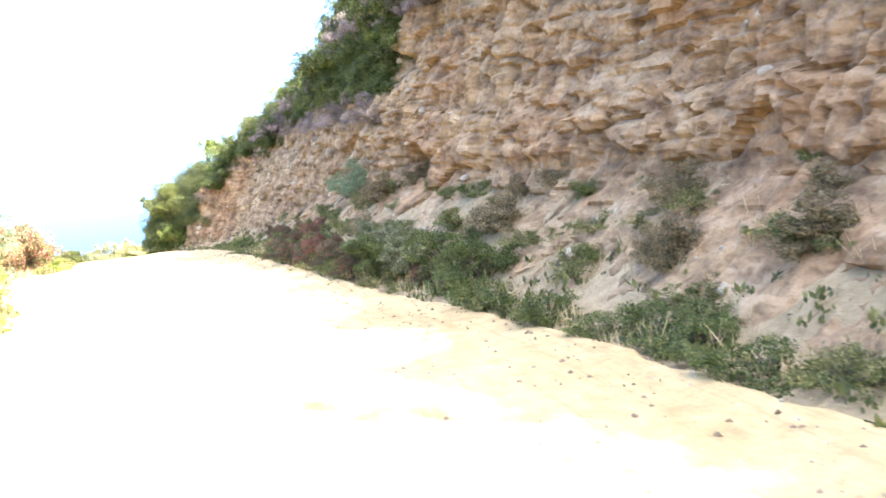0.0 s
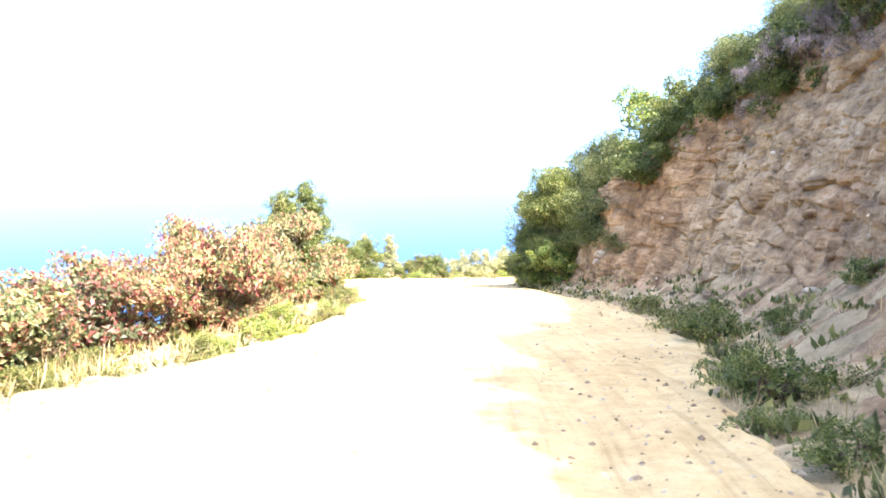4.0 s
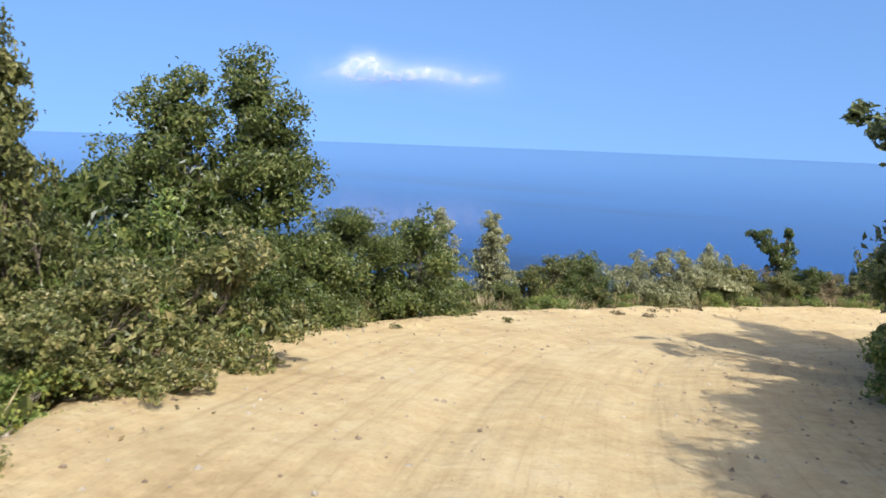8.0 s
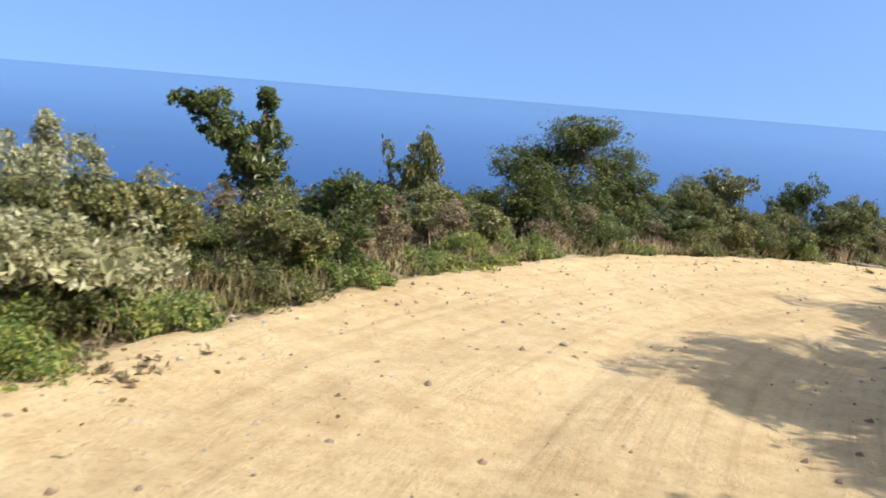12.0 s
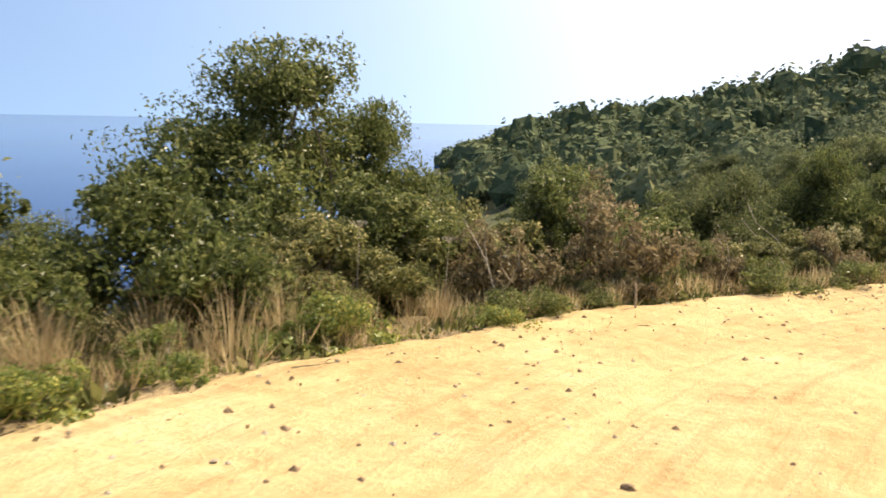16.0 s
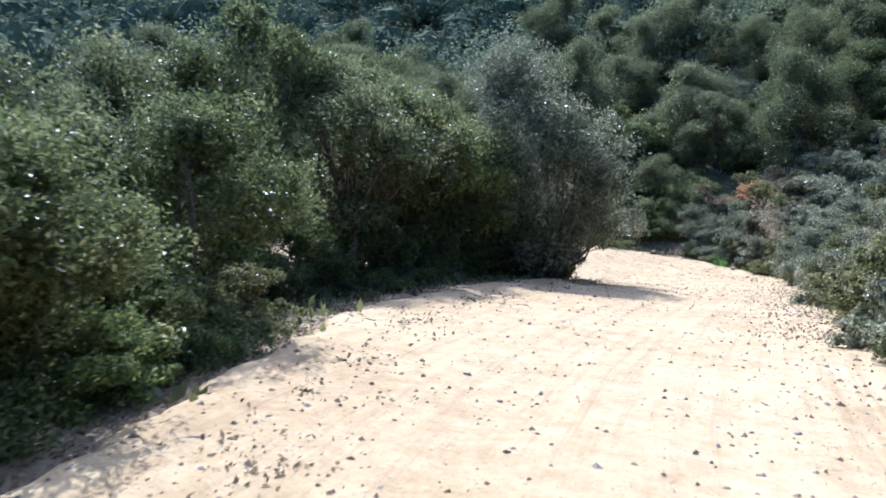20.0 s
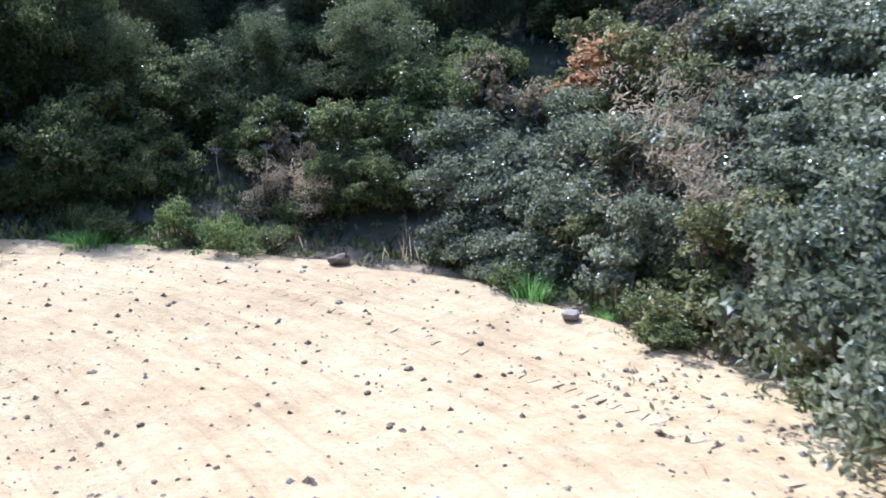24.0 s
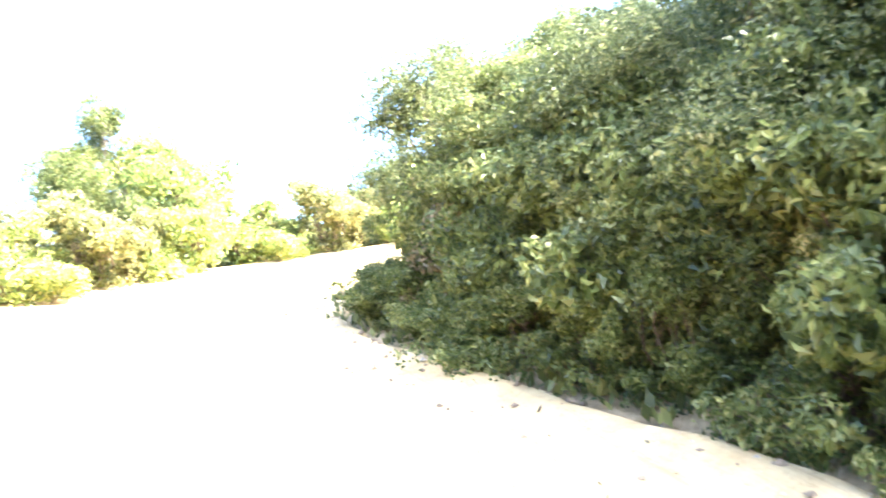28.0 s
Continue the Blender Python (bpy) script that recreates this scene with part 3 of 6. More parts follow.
# the dirt road, a ribbon with wheel ruts, loose crumbled edges
rs = np.arange(-28, 160, 0.11)
rs = rs[rs < arc[-1] - 1]
rp = np.stack([np.interp(rs, arc, line[:, k]) for k in range(3)], 1)
rn = np.stack([np.interp(rs, arc, right[:, k]) for k in range(2)], 1)
across = np.linspace(-1, 1, 71)
half = np.where(across[None, :] < 0, left_width(rs)[:, None] + 0.45, right_width(rs)[:, None] + 0.45)
wob = 0.1 * np.sin(rs * 1.9)[:, None] + 0.08 * np.sin(rs * 4.7 + 1)[:, None] + 0.05 * np.sin(rs * 11.3 + 2)[:, None]
off = across[None, :] * (half + wob * np.clip((np.abs(across[None, :]) - 0.4) / 0.6, 0, 1) ** 2)
rx, ry = rp[:, :1] + rn[:, :1] * off, rp[:, 1:2] + rn[:, 1:2] * off
rut = -0.035 * np.exp(-((off - 0.75) / 0.3) ** 2) - 0.035 * np.exp(-((off + 0.75) / 0.3) ** 2)
edge = np.clip((np.abs(across[None, :]) * half - half + 0.5) / 0.5, 0, 1)
rz = rp[:, 2:3] + 0.02 + rut + 0.025 * rumple(rx * 1.2, ry * 1.2, 3) + 0.012 * rumple(rx * 4, ry * 4, 5) + 0.006 * rumple(rx * 11, ry * 11, 7) + 0.05 * np.exp(-((np.abs(across[None, :]) - 0.82) / 0.1) ** 2) - 0.6 * edge ** 2
road = tagged(sheet("road", rx, ry, rz, TRACK), "pale sandy dirt track with wheel ruts and crumbled edges", "road", kind="structure")
uv = road.data.uv_layers.new(name="along")
corner = np.zeros(len(road.data.loops), np.int32)
road.data.loops.foreach_get("vertex_index", corner)
flat_uv = np.column_stack([off.ravel(), np.broadcast_to(rs[:, None], off.shape).ravel()])
uv.data.foreach_set("uv", flat_uv[corner].astype(np.float32).ravel())


# ---- the cut bank of the first stretch ----
def fractal(x, y, z, octaves=4, seed=0.0):
    """A rough field from many sines, for whole arrays."""
    rng = np.random.default_rng(int(seed * 10) + 5)
    v, amp, f = np.zeros_like(x), 1.0, 1.0
    for _ in range(octaves):
        for _ in range(4):
            k = rng.normal(size=3)
            k *= f / np.linalg.norm(k)
            v += amp * np.sin(k[0] * x + k[1] * y + k[2] * z + rng.uniform(0, 6.28)) / 2
        amp *= 0.55
        f *= 2.03
    return v


def blocks(u, z, cu, cz, seed):
    """Broken rock: every cell of a jittered grid stands out by its own amount and lean."""
    rng = np.random.default_rng(seed)
    table = rng.uniform(-1, 1, (64, 64, 5))
    iu, iz = np.floor(u / cu).astype(int), np.floor(z / cz).astype(int)
    best, out, edge_ = np.full(u.shape, 9e9), np.zeros(u.shape), np.full(u.shape, 9e9)
    for a in (-1, 0, 1):
        for b in (-1, 0, 1):
            r = table[(iu + a) % 64, (iz + b) % 64]
            du = u / cu - (iu + a + 0.5 + 0.42 * r[..., 0])
            dz = z / cz - (iz + b + 0.5 + 0.42 * r[..., 1])
            d = du * du + dz * dz
            near_ = d < best
            edge_ = np.where(near_, best, np.minimum(edge_, d))
            out = np.where(near_, r[..., 2] + 0.8 * r[..., 3] * du + 0.8 * r[..., 4] * dz, out)
            best = np.minimum(best, d)
    crack = np.clip(1 - (np.sqrt(edge_) - np.sqrt(best)) / 0.16, 0, 1)
    return out - 0.7 * crack


cs = np.arange(-26, 52, 0.072)
tal_h, tal_w = talus(setback(cs), setback(cs)), np.clip(setback(cs) - 0.85, 0.05, None)
foot_off = right_width(cs) + np.minimum(setback(cs), 0.85) - 0.3
foot_x = np.interp(cs, arc, line[:, 0]) + np.interp(cs, arc, right[:, 0]) * foot_off
foot_y = np.interp(cs, arc, line[:, 1]) + np.interp(cs, arc, right[:, 1]) * foot_off
foot_z = np.interp(cs, arc, line[:, 2]) - 0.12
cut = np.interp(cs, CUT_S, CUT_H) + 0.35 + tal_h
v = np.linspace(0, 1, 150)[:, None]
up = np.minimum(v, 0.88) / 0.88 * cut[None, :]
nx, ny = np.interp(cs, arc, right[:, 0])[None, :], np.interp(cs, arc, right[:, 1])[None, :]
u2 = np.broadcast_to(cs[None, :], up.shape)
zw = up + foot_z[None, :] - 0.05 * u2
warp_u = u2 + 0.3 * fractal(u2 * 0.8, zw * 0.8, u2 * 0, 3, 8.0)
warp_z = zw + 0.16 * fractal(u2 * 0.7, zw * 0.9, u2 * 0, 3, 9.0)
gully = np.abs(fractal(u2 * 1.1, zw * 0.18, u2 * 0, 3, 3.0))
swell = fractal(u2 * 0.33, zw * 0.3, u2 * 0, 2, 6.0)
ledge = fractal(warp_u * 0.25, warp_z * 3.0, u2 * 0, 3, 1.0)
grain = fractal(u2 * 5.0, zw * 6.0, u2 * 0, 3, 5.0)
rough = np.clip((up / tal_h[None, :] - 0.55) / 0.8, 0.6, 1)
back = np.minimum(up / tal_h[None, :], 1) * tal_w[None, :] + np.clip(up - tal_h[None, :], 0, None) / 2.75 + np.clip(v - 0.88, 0, 1) / 0.12 * 2.4
fade = np.clip(v / 0.05, 0, 1) * np.clip((48 - u2) / 6, 0.2, 1) * np.clip((1.02 - v) / 0.14, 0.2, 1)
relief = 0.15 * blocks(warp_u, warp_z, 1.1, 0.75, 1) + 0.07 * blocks(warp_u + 3, warp_z, 0.62, 0.2, 2) + 0.03 * blocks(warp_u, warp_z + 2, 0.22, 0.11, 3)
flute = np.abs(fractal(u2 * 4.2, zw * 0.4, u2 * 0, 3, 11.0))
fade = fade * np.interp(u2, (18, 34), (1.0, 0.5)) * rough
outward = back - fade * (relief - 0.26 * (0.5 - np.clip(flute, 0, 0.5)) + 0.09 * ledge - 0.45 * (0.4 - np.clip(gully, 0, 0.4)) + 0.22 * swell + 0.012 * grain)
cliff = tagged(sheet("cliff", foot_x[None, :] + nx * outward, foot_y[None, :] + ny * outward, foot_z[None, :] + up, CLIFF), "high ochre cut bank of layered crumbling rock", "cliff", kind="structure")
cliff.data.polygons.foreach_set("use_smooth", np.zeros(len(cliff.data.polygons), bool))


# ---- plants ----
def leaves(name, lobes, count, size, mat, seed, clump=0.2, slim=0.5, shell=0.5, droop=0.0):
    """Many small folded leaves in sprays over lobes (x, y, z, rx, ry, rz), and larger shaded ones within."""
    rng = np.random.default_rng(seed)
    lob = np.array(lobes, float)
    vol = (lob[:, 3] * lob[:, 4] + lob[:, 4] * lob[:, 5] + lob[:, 3] * lob[:, 5])
    big = vol > 2.2 * np.median(vol)
    share = np.where(big, 0.3, 1.0) * vol ** 0.6
    share, vol = share / share.sum(), vol / vol.sum()
    n_clump = max(12, count // 85)
    pick = rng.choice(len(lob), n_clump, p=share)
    d = rng.normal(size=(n_clump, 3))
    d[:, 2] = np.abs(d[:, 2]) * rng.choice((1, 1, 1, 1, -0.45), n_clump)
    d /= np.linalg.norm(d, axis=1)[:, None]
    r = rng.uniform(shell, 1.0, n_clump) ** 0.6 * rng.uniform(0.88, 1.12, n_clump)
    centre = lob[pick, :3] + d * lob[pick, 3:] * r[:, None]
    grow_way = d + rng.normal(size=(n_clump, 3)) * 0.4 + (0, 0, 0.45 - droop)
    grow_way /= np.linalg.norm(grow_way, axis=1)[:, None]
    radius = clump * rng.uniform(0.6, 1.55, n_clump) ** 1.2 * 0.95
    inner = count // 4
    own = rng.integers(0, n_clump, count)
    around = rng.normal(size=(count, 3)) + grow_way[own] * 0.75
    around /= np.linalg.norm(around, axis=1)[:, None]
    reach = rng.uniform(0.35, 1.05, count) ** 0.6
    stray = rng.uniform(0, 1, count) < 0.05
    reach = np.where(stray, rng.uniform(1.0, 1.5, count), reach)
    p = centre[own] + around * (radius[own] * reach)[:, None] * (1, 1, 0.8) + grow_way[own] * (radius[own] * 0.3)[:, None]
    n = around * 0.6 + d[own] * 0.7 + rng.normal(size=(count, 3)) * 0.36 + (0, 0, 0.4)
    t = grow_way[own] * 0.5 + rng.normal(size=(count, 3)) * 0.8
    t[:, 2] -= droop
    long = size * rng.uniform(0.55, 1.3, count)
    # the shaded inside
    k = rng.choice(len(lob), inner, p=vol)
    di = rng.normal(size=(inner, 3))
    di /= np.linalg.norm(di, axis=1)[:, None]
    pi_ = lob[k, :3] + di * lob[k, 3:] * (rng.uniform(0.05, 0.55, inner) ** 0.5)[:, None]
    p = np.vstack([p, pi_])
    n = np.vstack([n, rng.normal(size=(inner, 3))])
    t = np.vstack([t, rng.normal(size=(inner, 3))])
    long = np.concatenate([long, np.minimum(size * rng.uniform(1.3, 2.2, inner), 0.15)])
    total = count + inner
    p[:, 2] = np.abs(p[:, 2] - 0.02) + 0.02
    t /= np.linalg.norm(t, axis=1)[:, None] + 1e-9
    n -= t * (n * t).sum(1)[:, None]
    n /= np.linalg.norm(n, axis=1)[:, None] + 1e-9
    b = np.cross(n, t)
    long = long[:, None]
    wide = long * slim
    fold = wide * 0.3 * n
    verts = np.stack([p - t * long * 0.5, p - t * long * 0.02 + b * wide * 0.5 + fold, p + t * long * 0.5 - n * long * 0.12, p - t * long * 0.02 - b * wide * 0.5 + fold], 1).reshape(-1, 3)
    return quick_mesh(name, verts, np.arange(total * 4).reshape(-1, 4), mat, False)


def tube(pts, radii, sides=6):
    """Vertices and quads of a tapering tube along points."""
    pts = np.array(pts, float)
    t = np.gradient(pts, axis=0)
    t /= np.linalg.norm(t, axis=1)[:, None] + 1e-9
    ref = np.where(np.abs(t[:, 2:3]) > 0.9, (1.0, 0, 0), (0, 0, 1.0))
    a = np.cross(t, ref)
    a /= np.linalg.norm(a, axis=1)[:, None] + 1e-9
    b = np.cross(t, a)
    ang = np.linspace(0, 2 * np.pi, sides, endpoint=False)
    ring = pts[:, None] + (a[:, None] * np.cos(ang)[None, :, None] + b[:, None] * np.sin(ang)[None, :, None]) * np.array(radii)[:, None, None]
    k = np.arange(len(pts) * sides).reshape(len(pts), sides)
    q = np.stack([k[:-1], np.roll(k, -1, 1)[:-1], np.roll(k, -1, 1)[1:], k[1:]], -1).reshape(-1, 4)
    return ring.reshape(-1, 3), q


def tubes(name, paths, mat, sides=5):
    vs, fs, n = [], [], 0
    for pts, radii in paths:
        a, b = tube(pts, radii, sides)
        vs.append(a)
        fs.append(b + n)
        n += len(a)
    return quick_mesh(name, np.vstack(vs), np.vstack(fs), mat)


def limbs(lobes, seed, thick, trunk=0.0):
    """Stems that climb from the base into the lobes, with side twigs."""
    rng = np.random.default_rng(seed + 900)
    out = []
    fork = np.array((0, 0, trunk))
    if trunk:
        bend = rng.normal(0, 0.05, (5, 3)) * trunk
        pts = [np.array((0, 0, trunk * k / 4)) + bend[k] * (0 < k < 4) for k in range(5)]
        out.append((pts, np.linspace(thick * 1.6, thick, 5)))
    for lx, ly, lz, ax, ay, az in lobes[:12]:
        for _ in range(2):
            end = np.array((lx, ly, lz)) + np.clip(rng.normal(size=3), -1.2, 1.2) * (ax, ay, az) * 0.25
            start = fork + rng.normal(0, 0.04, 3) * (1, 1, 0)
            sag = (start + end) / 2 + np.clip(rng.normal(0, 0.1, 3), -0.15, 0.15) * np.linalg.norm(end - start)
            pts = [start, start * 0.55 + sag * 0.45, sag, end * 0.6 + sag * 0.4, end]
            out.append((pts, np.linspace(thick * 0.7, thick * 0.12, 5)))
            for _ in range(2):
                tip = end + np.clip(rng.normal(size=3), -1.2, 1.2) * (ax, ay, az) * 0.3
                out.append(([sag, (sag + tip) / 2 + rng.normal(0, 0.05, 3), tip], (thick * 0.3, thick * 0.2, thick * 0.06)))
    return out


def blob(seed, w, h, n=6, lean=0.0):
    """Lobes of a rounded bush of width w and height h, leafy down to the ground."""
    rng = np.random.default_rng(seed + 40)
    out = [(0, 0, h * 0.43, w * 0.36, w * 0.36, h * 0.4), (0, 0, h * 0.16, w * 0.44, w * 0.44, h * 0.16)]
    for k in range(int(n * 1.7)):
        a = k * 2.4 + rng.uniform(-0.5, 0.5)
        z = h * (0.1 + 0.8 * ((k * 0.618 + rng.uniform(-0.08, 0.08)) % 1))
        rr = w * rng.uniform(0.26, 0.46) * math.sqrt(max(0.12, 1.12 - (z / h) ** 2))
        big = min(w, h * 1.2) * rng.uniform(0.11, 0.21)
        out.append((math.cos(a) * rr + lean * z, math.sin(a) * rr, z, big, big * rng.uniform(0.8, 1.1), big * rng.uniform(0.6, 0.9)))
    for k in range(n // 3):
        a, z = k * 2.1 + rng.uniform(-0.6, 0.6), h * rng.uniform(0.25, 0.68)
        rr, big = w * rng.uniform(0.34, 0.5), w * rng.uniform(0.17, 0.25)
        out.append((math.cos(a) * rr, math.sin(a) * rr, z, big, big, h * rng.uniform(0.09, 0.15)))
    return out


def cone(seed, w, h, tips=1):
    """Lobes of a pointed bush or young tree."""
    rng = np.random.default_rng(seed + 70)
    out = []
    for k in range(tips):
        cx = (k - (tips - 1) / 2) * w * 0.36
        hh = h * rng.uniform(0.9, 1.0)
        for z, r in ((0.14, 0.5), (0.3, 0.5), (0.45, 0.46), (0.58, 0.38), (0.7, 0.29), (0.8, 0.2), (0.88, 0.13), (0.95, 0.08)):
            r *= 0.75 if tips > 1 else 1.0
            out.append((cx + rng.normal(0, 0.03) * w, rng.normal(0, 0.05) * w, hh * z, w * r, w * r, hh * 0.11))
            if tips > 1 and z > 0.4:
                a = rng.uniform(0, 6.28)
                out.append((cx + math.cos(a) * w * r * 0.8, math.sin(a) * w * r * 0.8, hh * (z + 0.02), w * 0.08, w * 0.08, hh * 0.08))
    return out


def plant(name, part_name, label, category, lobes, count, size, species, seed, clump=0.2, slim=0.5, thick=0.03, trunk=0.0, shell=0.5, droop=0.0):
    """A bush or tree: its wood and its leaves under one base."""
    root = new(name)
    tagged(root, label, category, group=name.replace("_", " ") + " growth beside the track")
    paths = limbs(lobes, seed, thick, trunk)
    if trunk:
        wood = new("trunk", tubes("trunk", paths[:1], BARK, 8))
        for k in range(1, len(paths), 6):
            bough = new("branch", tubes("branch", paths[k:k + 6], BARK, 4))
            bough.parent = wood
    else:
        wood = new("stem", tubes("stem", paths, BARK, 4))
    crown = new(part_name, leaves(part_name, lobes, count, size, LEAVES[species], seed, clump, slim, shell, droop))
    wood.parent = crown.parent = root
    return root


def put_at(root, x, y, turn=0.0, size=1.0, sink=0.06, lift=None, tall=1.0):
    z = ground_at(x, y) - sink if lift is None else lift
    root.matrix_basis = pose(x, y, z, 0, 0, turn) @ Matrix.Diagonal((size, size, size * tall, 1))
    return root


def again(root, x, y, turn=0.0, size=1.0, sink=0.06, tall=1.0):
    return copy_thing_scaled(root, pose(x, y, ground_at(x, y) - sink, 0, 0, turn), size, tall)


def copy_thing_scaled(root, m, size, tall):
    c = copy_thing(root, m)
    c.matrix_basis = m @ Matrix.Diagonal((size, size, size * tall, 1))
    return c


KINDS = {}


def kind(key, *args, **kw):
    KINDS[key] = [(args, kw), None]


kind("laurel", "laurel_bush", "foliage", "dense dark green laurel bush at the road's edge", "bush", blob(1, 2.0, 1.7, 8), 9000, 0.075, "laurel", 11, clump=0.17)
kind("laurel_b", "evergreen_bush", "foliage", "rounded evergreen bush with small glossy dark leaves", "bush", blob(2, 2.1, 1.9, 8), 9000, 0.078, "laurel", 12, clump=0.2)
kind("oak", "oak_bush", "foliage", "grey-green prickly oak bush beside the track", "bush", blob(3, 2.2, 1.6, 9), 8500, 0.07, "oak", 13, clump=0.16, slim=0.6)
kind("oak_b", "oak_bush", "foliage", "grey-green prickly oak bush with upright twigs", "bush", blob(4, 2.2, 1.5, 8) + [(0.4, 0.1, 1.45, 0.14, 0.14, 0.25), (-0.5, 0.2, 1.4, 0.14, 0.14, 0.28), (-0.1, -0.4, 1.35, 0.16, 0.14, 0.25)], 6500, 0.075, "oak", 14, clump=0.15, slim=0.6)
kind("yellow", "leafy_bush", "foliage", "yellow-green leafy bush in full sun", "bush", blob(5, 2.0, 1.6, 7), 6000, 0.08, "yellow", 15, clump=0.2)
kind("sumac", "smoke_bush", "foliage", "smoke bush with turning red, orange and yellow leaves", "bush", blob(6, 2.8, 1.9, 11), 11000, 0.085, "sumac", 16, clump=0.2, slim=0.5, droop=0.7)
kind("red", "red_bush", "foliage", "low bush with dull red leaves", "bush", blob(7, 1.8, 1.1, 7), 3400, 0.08, "red", 17, clump=0.17, slim=0.55, droop=0.5)
kind("dry", "dry_bush", "foliage", "half-dry brown bush among green scrub", "bush", blob(8, 1.8, 1.3, 7), 4000, 0.075, "dry", 18, clump=0.18)
kind("bramble", "bramble", "foliage", "tangled dark bramble thicket on the bank", "bramble", blob(9, 2.6, 1.2, 10), 9000, 0.07, "bramble", 19, clump=0.2, slim=0.65)
kind("bramble_b", "bramble", "foliage", "tangled dark bramble thicket on the bank", "bramble", blob(10, 2.8, 1.5, 10), 9000, 0.072, "bramble", 20, clump=0.22, slim=0.65)
kind("weeds", "low_shrub", "foliage", "low creeping green scrub beside the dirt road", "shrub", blob(11, 1.5, 0.5, 8), 2600, 0.05, "oak", 21, clump=0.14)
kind("weeds_green", "low_shrub", "foliage", "low leafy green scrub beside the dirt road", "shrub", blob(12, 1.5, 0.55, 8), 2600, 0.055, "yellow", 22, clump=0.14)
kind("weeds_dark", "low_shrub", "foliage", "low dark scrub in the shade of the bank", "shrub", blob(32, 1.6, 0.6, 8), 3000, 0.052, "laurel", 42, clump=0.15)
kind("tall", "tall_bush", "foliage", "tall dense evergreen bush leafy to the ground", "bush", blob(33, 2.6, 3.2, 14), 26000, 0.062, "laurel", 43, clump=0.24)
kind("tall_b", "thicket", "foliage", "tall dense evergreen thicket shading the roadside", "bush", blob(34, 2.8, 3.4, 14), 26000, 0.06, "wood", 44, clump=0.26)
kind("tall_grey", "grey_bush", "foliage", "tall grey-green bush with fine small leaves", "bush", blob(35, 2.6, 3.6, 14), 40000, 0.062, "bramble", 45, clump=0.24, slim=0.4)
kind("tree", "tree", "crown", "small evergreen tree with a dense dark crown", "tree", [(a, b, c + 0.9, d, e, f) for a, b, c, d, e, f in blob(13, 2.6, 2.6, 10)] + blob(36, 1.8, 1.2, 5), 13000, 0.09, "laurel", 23, clump=0.24, thick=0.05, trunk=1.2)
kind("tree_c", "tree", "crown", "sunlit small tree with yellow-green leaves", "tree", [(a, b, c + 0.6, d, e, f) for a, b, c, d, e, f in blob(15, 2.6, 2.4, 9)], 5500, 0.1, "yellow", 25, clump=0.25, thick=0.05, trunk=1.0)
kind("shade", "tree", "crown", "evergreen tree on the inner bank", "tree", [(a, b, c + 0.5, d, e, f) for a, b, c, d, e, f in blob(14, 3.0, 2.6, 8)], 2600, 0.15, "wood", 24, clump=0.26, thick=0.06, trunk=0.8)
kind("airy", "tree", "crown", "slender tree with an airy see-through crown", "tree", [(a, b, c + 2.2, d * 0.8, e * 0.8, f) for a, b, c, d, e, f in blob(16, 1.9, 2.6, 6)], 2600, 0.09, "oak", 26, clump=0.2, thick=0.04, trunk=2.4)
kind("spire", "tree", "foliage", "slender young tree with an open pointed top", "tree", cone(17, 1.25, 2.6), 6500, 0.066, "oak", 27, clump=0.13)
kind("slim", "shrub", "foliage", "slim upright shrub against the sea", "shrub", cone(17, 1.25, 2.6), 6800, 0.066, "pale", 27, clump=0.13)
kind("pointed", "tree", "crown", "bushy evergreen tree with two pointed tops", "tree", cone(18, 3.4, 3.8, 2) + blob(37, 3.2, 2.0, 8) + [(1.1, 0.2, 2.5, 0.45, 0.45, 0.5), (1.2, -0.1, 2.0, 0.5, 0.5, 0.5), (-1.2, 0.1, 2.1, 0.45, 0.45, 0.5)], 42000, 0.08, "laurel", 28, clump=0.22, thick=0.03, trunk=0.5)
kind("feathery", "shrub", "foliage", "feathery pale green shrub with fine leaves", "shrub", blob(38, 1.9, 1.9, 9), 5200, 0.1, "fern", 29, clump=0.2, slim=0.2)
kind("pale", "pale_bush", "foliage", "broad pale silvery-green bush with upright leafy shoots", "bush", blob(50, 3.1, 1.45, 12) + [(0.5, 0.2, 1.55, 0.12, 0.12, 0.3), (-0.6, 0.1, 1.5, 0.13, 0.13, 0.32), (-0.2, -0.5, 1.5, 0.12, 0.14, 0.3), (0.9, -0.3, 1.3, 0.14, 0.14, 0.28)], 14000, 0.07, "pale", 60, clump=0.15, slim=0.45)
kind("copse", "tree", "crown", "dark evergreen tree rooted below the track's edge, bare and shaded underneath", "tree", [(a, b, c + 1.5, d, e, f) for a, b, c, d, e, f in blob(51, 2.9, 2.8, 13)], 20000, 0.072, "laurel", 61, clump=0.26, thick=0.05, trunk=1.7)
kind("copse_b", "tree", "crown", "evergreen tree rooted below the track's edge, bare and shaded underneath", "tree", [(a, b, c + 1.3, d, e, f) for a, b, c, d, e, f in blob(52, 2.7, 3.0, 12)], 20000, 0.07, "wood", 62, clump=0.26, thick=0.05, trunk=1.5)
kind("broom", "dry_shrub", "foliage", "airy pale straw-coloured dry shrub on the bank", "shrub", blob(53, 1.5, 1.5, 8), 3000, 0.1, "straw", 63, clump=0.2, slim=0.14)
kind("autumn", "tree", "crown", "small tree with orange autumn leaves on the bank", "tree", [(a, b, c + 0.9, d, e, f) for a, b, c, d, e, f in blob(54, 1.5, 1.3, 6)], 1500, 0.11, "orange", 64, clump=0.2, thick=0.02, trunk=1.0)
